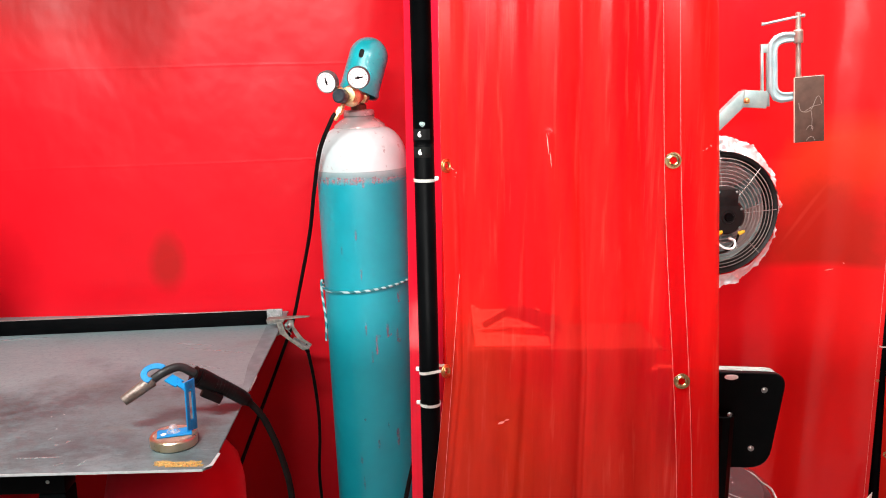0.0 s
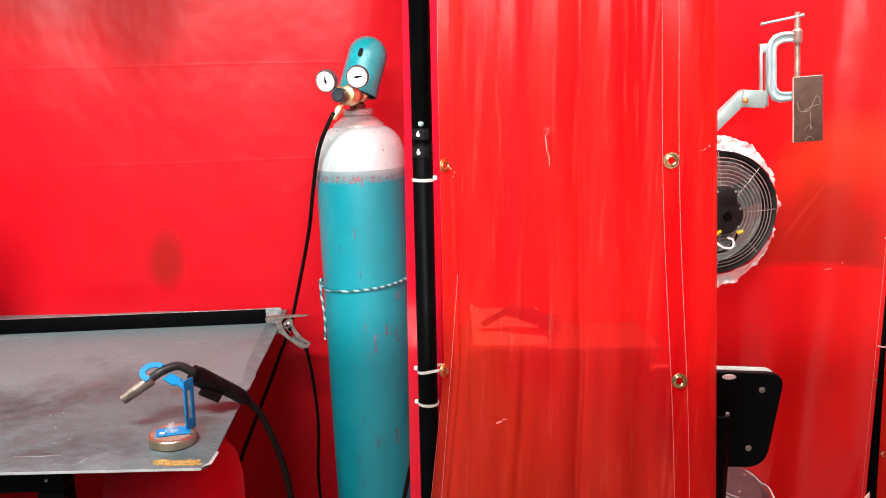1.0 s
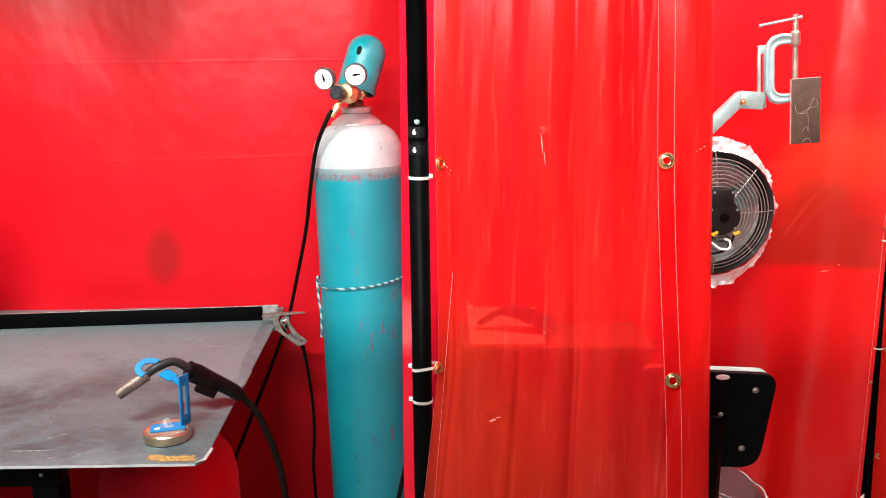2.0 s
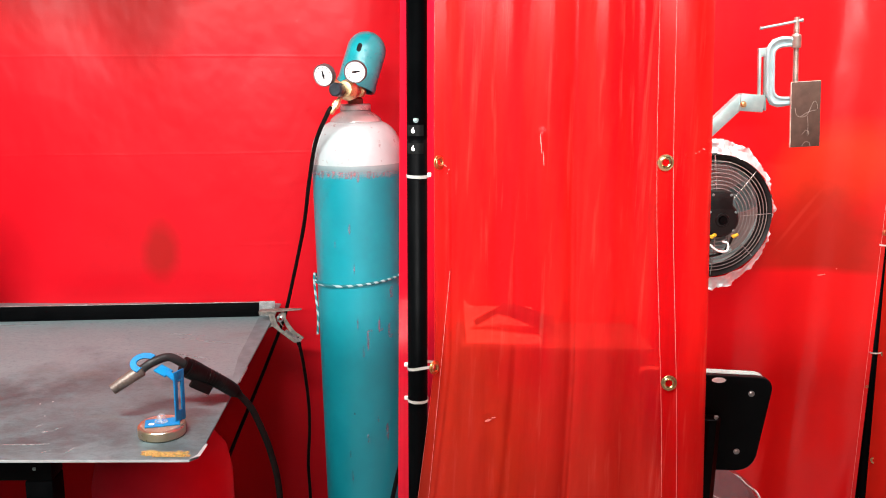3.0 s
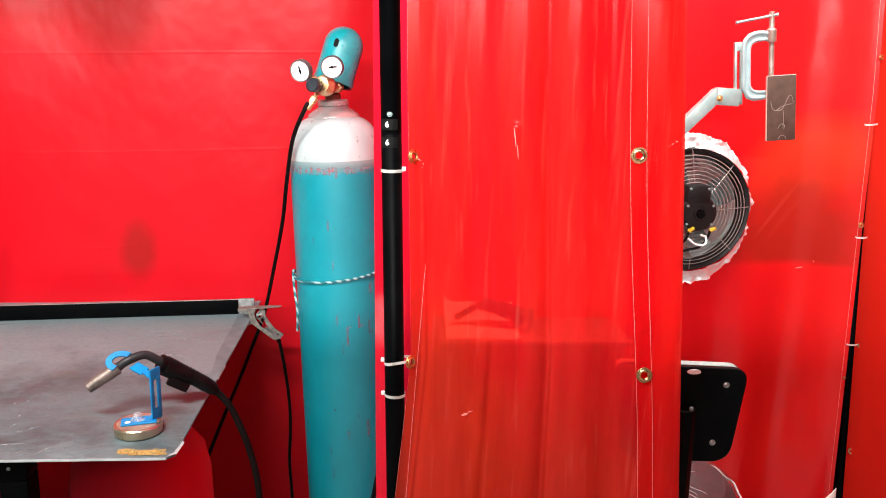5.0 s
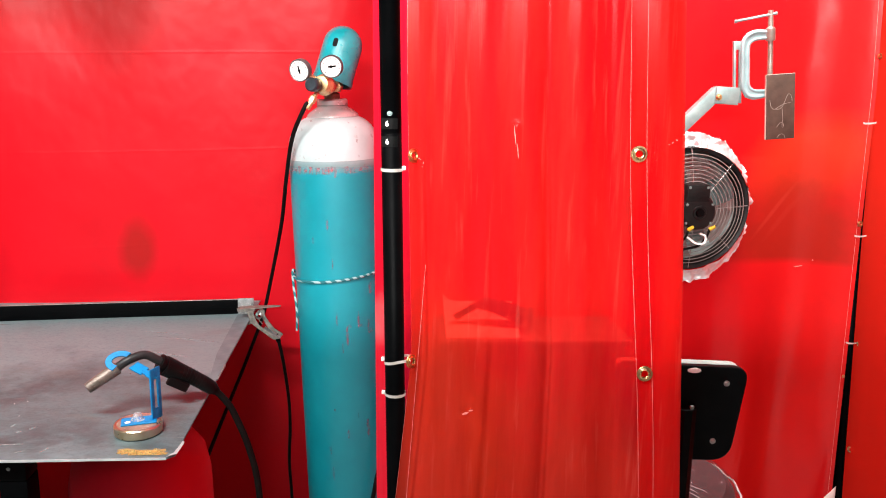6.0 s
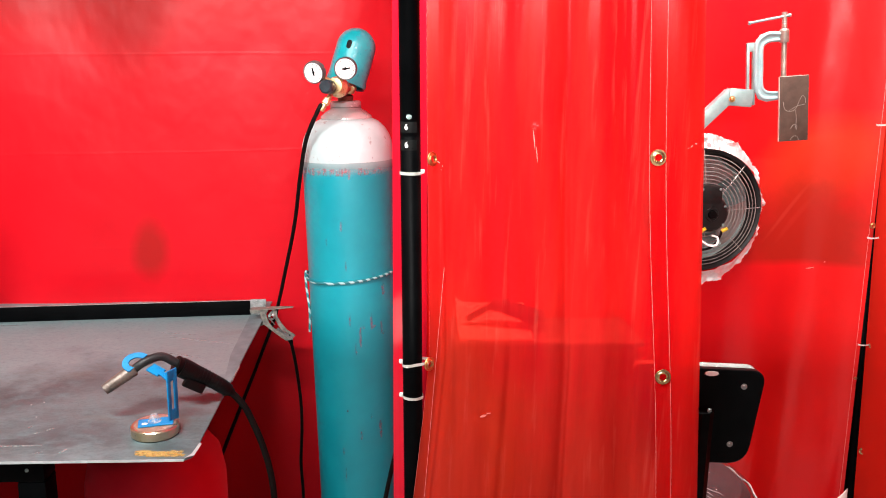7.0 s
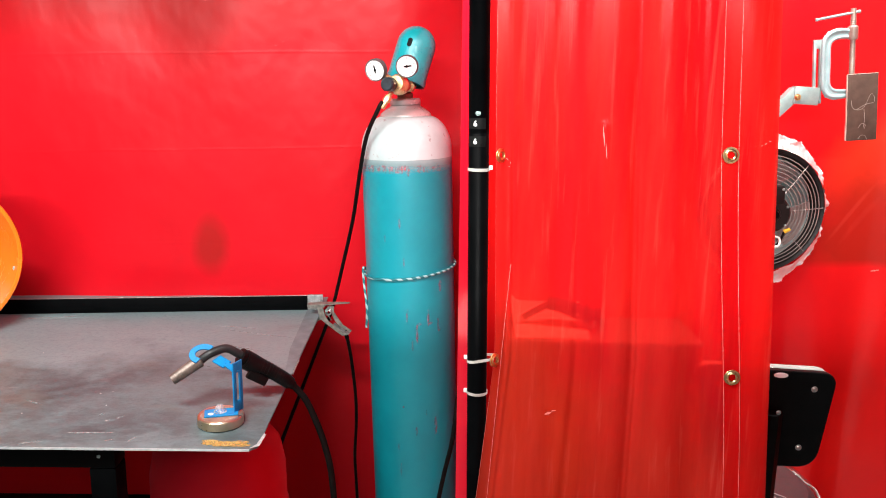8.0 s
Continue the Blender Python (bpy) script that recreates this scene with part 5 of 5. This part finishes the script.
# crinkled foil tape round the opening
foil_ob = thing("foil_tape", "crinkled silver foil tape sealing the fan to the curtain", "foil tape", pose(FX, FY - 0.016, FZ, 90, 0, 8))


def foil(u, v):
    a = 2 * math.pi * u
    outer = FR + 0.009 + 0.03 * max(0, math.sin(a)) ** 3 + 0.034 * max(0, -math.sin(a + 0.15)) ** 1.4
    outer -= 0.03 * max(0, -math.cos(a) - 0.25)
    outer += 0.008 * noise.noise(Vector((4 * math.cos(a), 4 * math.sin(a), 2))) + 0.006 * noise.noise(Vector((13 * math.cos(a), 13 * math.sin(a), 8))) + 0.003 * noise.noise(Vector((34 * math.cos(a), 34 * math.sin(a), 8)))
    r = FR - 0.003 + max(0.004, outer - FR + 0.003) * v
    hgt = 0.02 * (1 - v) ** 1.5 + 0.016 * noise.noise(Vector((r * 26 * math.cos(a), r * 26 * math.sin(a), 0))) + 0.008 * noise.turbulence(Vector((r * 48 * math.cos(a), r * 60 * math.sin(a), 5)), 3, True)
    return r * math.cos(a), r * math.sin(a), hgt


part("foil", sheet(foil, 340, 14), M_FOIL, foil_ob, sharp=50)

# ---------------------------------------------------------------- second booth: positioner arm, G-clamp and coupon
AY = 2.115
arm = thing("positioner_arm", "pale steel square-tube arm with a bolted slotted bar", "arm", None)
part("arm_tube", bar_between((0.555, AY, 1.402), (0.66, AY, 1.512), 0.032, 0.034, (0, -1, 0), 0.002), M_ZINC, arm)
part("arm_post", box((0.034, 0.034, 1.4), (0.555, AY, 0.7), 0.003), M_ZINC, arm)
part("knuckle", box((0.06, 0.036, 0.044), m=pose(0.68, AY - 0.004, 1.502, 0, 3, 0), bevel=0.003), M_ZINC, arm)
screw_head((0.6575, AY - 0.023, 1.498), (0, -1, 0), 0.0065, M_BRASS_OLD, arm)
lean_m = pose(0.705, AY, 1.56, 0, -5, 0)
for sx_ in (-0.007, 0.007):
    part("slotted_bar", box((0.006, 0.012, 0.155), m=lean_m @ pose(sx_, 0, 0), bevel=0.001), M_ZINC, arm)
for sz_ in (-0.06, 0.068):
    part("slotted_bar", box((0.02, 0.0118, 0.022), m=lean_m @ pose(0, 0, sz_), bevel=0.001), M_ZINC, arm)

gc = thing("g_clamp", "grey cast G-clamp gripping a steel coupon", "clamp", pose(0.7435, AY - 0.012, 1.5805, 0, -5, 0))
cl = [(0.037, 0.083), (0.0, 0.086), (-0.02, 0.08), (-0.032, 0.062), (-0.034, 0.0), (-0.034, -0.058), (-0.024, -0.08), (-0.004, -0.088), (0.037, -0.084),
      (0.037, -0.064), (0.004, -0.064), (-0.012, -0.06), (-0.0175, -0.05), (-0.0175, 0.05), (-0.012, 0.059), (0.006, 0.062), (0.037, 0.06)]
part("frame", plate([(x, z) for x, z in cl], 0.005, pose(0, 0.0025, 0, 90, 0, 0), 0.001), M_CAST, gc, "cast C-shaped frame")
part("frame_rib", tube(curve_points([(0.03, 0, 0.078), (0.0, 0, 0.08), (-0.022, 0, 0.068), (-0.0285, 0, 0.05), (-0.029, 0, 0.0), (-0.0285, 0, -0.05), (-0.018, 0, -0.074), (0.0, 0, -0.08), (0.03, 0, -0.079)], 5), 0.0062, 8), M_CAST, gc)
part("frame_rib", tube(curve_points([(0.032, 0, 0.064), (0.003, 0, 0.063), (-0.011, 0, 0.056), (-0.0165, 0, 0.042), (-0.0165, 0, 0.0), (-0.0165, 0, -0.042), (-0.011, 0, -0.058), (0.003, 0, -0.066), (0.032, 0, -0.067)], 5), 0.0046, 8), M_CAST, gc)
part("screw_boss", lathe([(0.0, -0.016), (0.011, -0.016), (0.012, -0.012), (0.012, 0.014), (0.009, 0.018), (0, 0.018)], 18, pose(0.039, 0, 0.072)), M_SCREW, gc)
bm = bmesh.new()
rod((0.039, 0, 0.131), (0.039, 0, -0.05), 0.0068, 14, bm)
for k in range(36):
    ring(0.0068, 0.0008, pose(0.039, 0, -0.04 + k * 0.0042), 14, 4, bm)
part("screw", bm, M_SCREW, gc, "threaded steel screw")
part("tommy_bar", rod((-0.046, 0.004, 0.11), (0.05, -0.004, 0.122), 0.0034, 10), M_ZINC, gc)
part("tommy_end", lathe([(0, -0.004), (0.0045, -0.003), (0.0045, 0.003), (0, 0.004)], 10, aim((-0.046, 0.004, 0.11), (-1, 0, 0.1))), M_ZINC, gc)
part("tommy_end", lathe([(0, -0.004), (0.0045, -0.003), (0.0045, 0.003), (0, 0.004)], 10, aim((0.05, -0.004, 0.122), (1, 0, 0.1))), M_ZINC, gc)
part("swivel_pad", lathe([(0.008, 0), (0.011, 0.002), (0.011, 0.006), (0.006, 0.01)], 16, pose(0.039, 0, -0.06)), M_STEEL, gc)

coupon = thing("steel_coupon", "brown mill-scale steel coupon with chalk scribble held in a clamp", "steel plate", pose(0.812, AY - 0.028, 1.477, 0, -5, -6))
part("coupon_plate", box((0.07, 0.0095, 0.163), bevel=0.0008), M_COUPON, coupon)
part("cut_edge", box((0.0012, 0.0092, 0.162), (-0.0355, 0, 0)), M_EDGE, coupon, "bright sheared edge")
part("cut_edge", box((0.0695, 0.0092, 0.0012), (0, 0, 0.0818)), M_EDGE, coupon, "bright sheared edge")
for strokes in ([(-0.026, 0.018), (-0.022, -0.0), (-0.01, -0.006), (0.004, 0.0), (0.018, 0.03), (0.026, 0.026), (0.028, 0.012)], [(-0.014, -0.006), (0.006, 0.006), (0.026, 0.01)],
                [(0.004, -0.004), (0.006, -0.028), (0.004, -0.05)], [(-0.008, -0.05), (0.0, -0.04), (0.008, -0.044), (0.006, -0.053)], [(-0.008, -0.078), (0.0, -0.069), (0.009, -0.071), (0.012, -0.079)]):
    part("chalk_stroke", tube(curve_points([(x, -0.005, z) for x, z in strokes], 6), 0.0007, 5), M_CHALK, coupon, "rubbed chalk stroke")

# ---------------------------------------------------------------- second booth: stool
stool = thing("shop_stool", "black shop stool with a small backrest and plastic-wrapped round seat", "stool", pose(0.382, 1.5, 0))
br_out = rounded([(-0.1105, 0.09), (-0.091, -0.083), (0.094, -0.083), (0.1145, 0.0865)], (0.02, 0.034, 0.034, 0.027))
bk = pose(0, -0.208, 0.982, 90, 0, 0)
part("backrest_shell", plate(br_out, 0.012, bk, 0.0012), M_BLACK_PL, stool, "black moulded backrest shell")
part("backrest_pad", plate([(x * 0.985, y * 0.985 + 0.001) for x, y in br_out], 0.022, bk @ pose(0, 0, -0.024), 0.0015), M_WRAP, stool, "pad still in clear wrap")
part("backrest_cushion", plate([(x * 0.97, y * 0.97 + 0.002) for x, y in br_out], 0.019, bk @ pose(0, 0, -0.0225), 0.0015), M_PAD, stool, "grey pad edge")
for bx, bz in ((0.078, 0.058), (0.0635, -0.047), (-0.078, 0.058), (-0.0635, -0.047)):
    screw_head((bx, -0.2205, 0.982 + bz), (0, -1, 0), 0.0042, M_STEEL, stool)
part("pull_tab", lathe([(0, 0.001), (0.012, 0.0008), (0.013, 0), (0, 0)], 20, aim((0.022, -0.2205, 1.062), (0, -1, 0)) @ Matrix.Diagonal((0.9, 0.36, 1, 1))), M_PRINT, stool, "white oval tab")
part("spine", tube(curve_points([(0.008, -0.226, 1.0), (0.008, -0.226, 0.9), (0.008, -0.228, 0.78), (0.008, -0.226, 0.72), (0.004, -0.19, 0.692), (0, -0.12, 0.69), (0, 0.0, 0.69)], 6), 0.021, 10), M_BLACK_PL, stool, "black bent spine bar")
screw_head((0.0155, -0.246, 1.0065), (0, -1, 0), 0.0032, M_ZINC, stool)
seat_m = pose(0, -0.045, 0.712) @ Matrix.Diagonal((0.9, 0.9, 1.3, 1)) @ pose(0, 0, -0.68)
part("seat_cushion", lathe([(0, 0.68), (0.17, 0.68), (0.185, 0.69), (0.19, 0.705), (0.184, 0.722), (0.165, 0.733), (0, 0.738)], 56, seat_m), M_SEAT, stool, "dark round seat cushion")
part("seat_wrap", lathe([(0.17, 0.677), (0.192, 0.688), (0.196, 0.706), (0.189, 0.7265), (0.168, 0.738), (0, 0.743)], 56, seat_m), M_WRAP, stool, "clear plastic wrap over the seat")
# pale tubes paint the highlights along the wrap's rim and creases
part("wrap_rim", tube([seat_m @ Vector((0.1975 * math.cos(radians(a)), 0.1975 * math.sin(radians(a)), 0.716 + 0.002 * math.sin(a * 0.31))) for a in range(-62, 75, 4)], 0.0022, 6), M_WRAP_GLINT, stool, "gathered wrap edge with its highlight painted pale")
random.seed(21)
for k in range(11):
    a0, r0 = random.uniform(-2.4, 0.6), random.uniform(0.04, 0.13)
    pts = []
    for q in range(5):
        rr_, aa = min(r0 + 0.011 * q, 0.172), a0 + 0.005 * q * random.uniform(-1, 1)
        pts.append(seat_m @ Vector((rr_ * math.cos(aa), rr_ * math.sin(aa), 0.7435 - 0.03 * rr_ - (0.012 * max(0, rr_ - 0.15) / 0.03))))
    part("wrap_glint", tube(curve_points(pts, 3), lambda s: 0.0002 + 0.0006 * math.sin(math.pi * s), 5), M_WRAP_GLINT, stool, "crease in the wrap with its highlight painted pale")
part("gas_lift", lathe([(0.0, 0.14), (0.026, 0.14), (0.026, 0.45), (0.015, 0.46), (0.015, 0.711), (0, 0.711)], 20), M_BLACK_PL, stool)
for k in range(5):
    a = radians(72 * k + 20)
    part("leg", tube([Vector((0.02 * math.cos(a), 0.02 * math.sin(a), 0.17)), Vector((0.15 * math.cos(a), 0.15 * math.sin(a), 0.12)), Vector((0.27 * math.cos(a), 0.27 * math.sin(a), 0.075))], lambda s: 0.02 - 0.007 * s, 8), M_BLACK_PL, stool)
    part("glide", lathe([(0, 0), (0.022, 0), (0.024, 0.006), (0.014, 0.03), (0.01, 0.075), (0, 0.076)], 14, pose(0.268 * math.cos(a), 0.268 * math.sin(a), 0)), M_BLACK_PL, stool)

# ---------------------------------------------------------------- second booth: bench behind the front curtain
b2 = thing("small_bench", "grey steel bench with panelled front behind the red curtain", "bench", pose(0.2, 2.08, 0, 0, 0, 5))
part("bench_top", box((0.5, 0.22, 0.012), (0, 0, 0.868), 0.002), M_PANEL, b2)
part("front_panel", box((0.48, 0.012, 0.72), (0, -0.09, 0.5), 0.003), M_PANEL, b2)
for sx_ in (-0.22, 0.22):
    for sy_ in (-0.07, 0.085):
        part("leg", box((0.03, 0.03, 0.861), (sx_, sy_, 0.4305), 0.003), M_BLACK, b2)
wb = thing("card_sheet", "curled sheet of white card propped on a bench under a torch", "card", pose(0.072, 1.98, 0.8745, 11, 0, 4))
part("card", box((0.195, 0.212, 0.0025), (0, 0.106, 0.00125), 0.0005), M_CARD, wb)
part("curled_corner", sheet(lambda u, v: (-0.0975 + 0.03 * u, 0.176 + 0.035 * v, 0.0035 + 0.02 * (1 - u) ** 2 * v), 5, 5), M_CARD, wb)
t2 = thing("welding_torch", "dark welding torch lying across a white card", "welding torch", pose(0.08, 2.05, 0.922))
part("handle", tube(curve_points([(-0.02, 0, 0.03), (0.02, 0, 0.022), (0.06, 0, 0.008), (0.1, 0, -0.006)], 6), lambda s: 0.018 + 0.005 * s, 12), M_GRIP, t2)
part("neck", tube(curve_points([(-0.085, 0, -0.014), (-0.06, 0, 0.002), (-0.03, 0, 0.02), (-0.015, 0, 0.029)], 6), 0.009, 10), M_NECK, t2)
part("cable", tube(curve_points([(0.095, 0, -0.004), (0.118, 0.03, -0.022), (0.126, 0.07, -0.038), (0.13, 0.13, -0.0415), (0.132, 0.165, -0.06), (0.132, 0.18, -0.4), (0.13, 0.18, -0.88), (0.05, 0.19, -0.915)], 6), 0.006, 10), M_RUBBER, t2)
bm = bmesh.new()
for k in range(5):
    ring(0.0195, 0.0022, aim((0.058 + 0.009 * k, 0, 0.008 - 0.0033 * k), (1, 0, -0.36)), 18, 5, bm)
part("strain_relief", bm, M_TIE, t2, "pale ribbed strain relief")

# pale sack standing by the far pole
sack = thing("paper_sack", "white paper sack standing on the floor by a pole", "sack", pose(1.078, 2.2, 0, 0, 0, 6))
def sack_fn(u, v):
    a = 2 * math.pi * u
    k = 1 - 0.96 * v ** 2
    top = 0.29 + 0.075 * math.cos(a)
    return 0.062 * math.cos(a) * (1 + 0.05 * noise.noise(Vector((3 * math.cos(a), 3 * math.sin(a), v * 5)))), 0.075 * math.sin(a) * k, top * v
bm = sheet(sack_fn, 48, 20)
bmesh.ops.remove_doubles(bm, verts=bm.verts, dist=0.0005)
bmesh.ops.solidify(bm, geom=bm.faces[:], thickness=0.002)
part("sack_body", bm, M_CARD, sack)
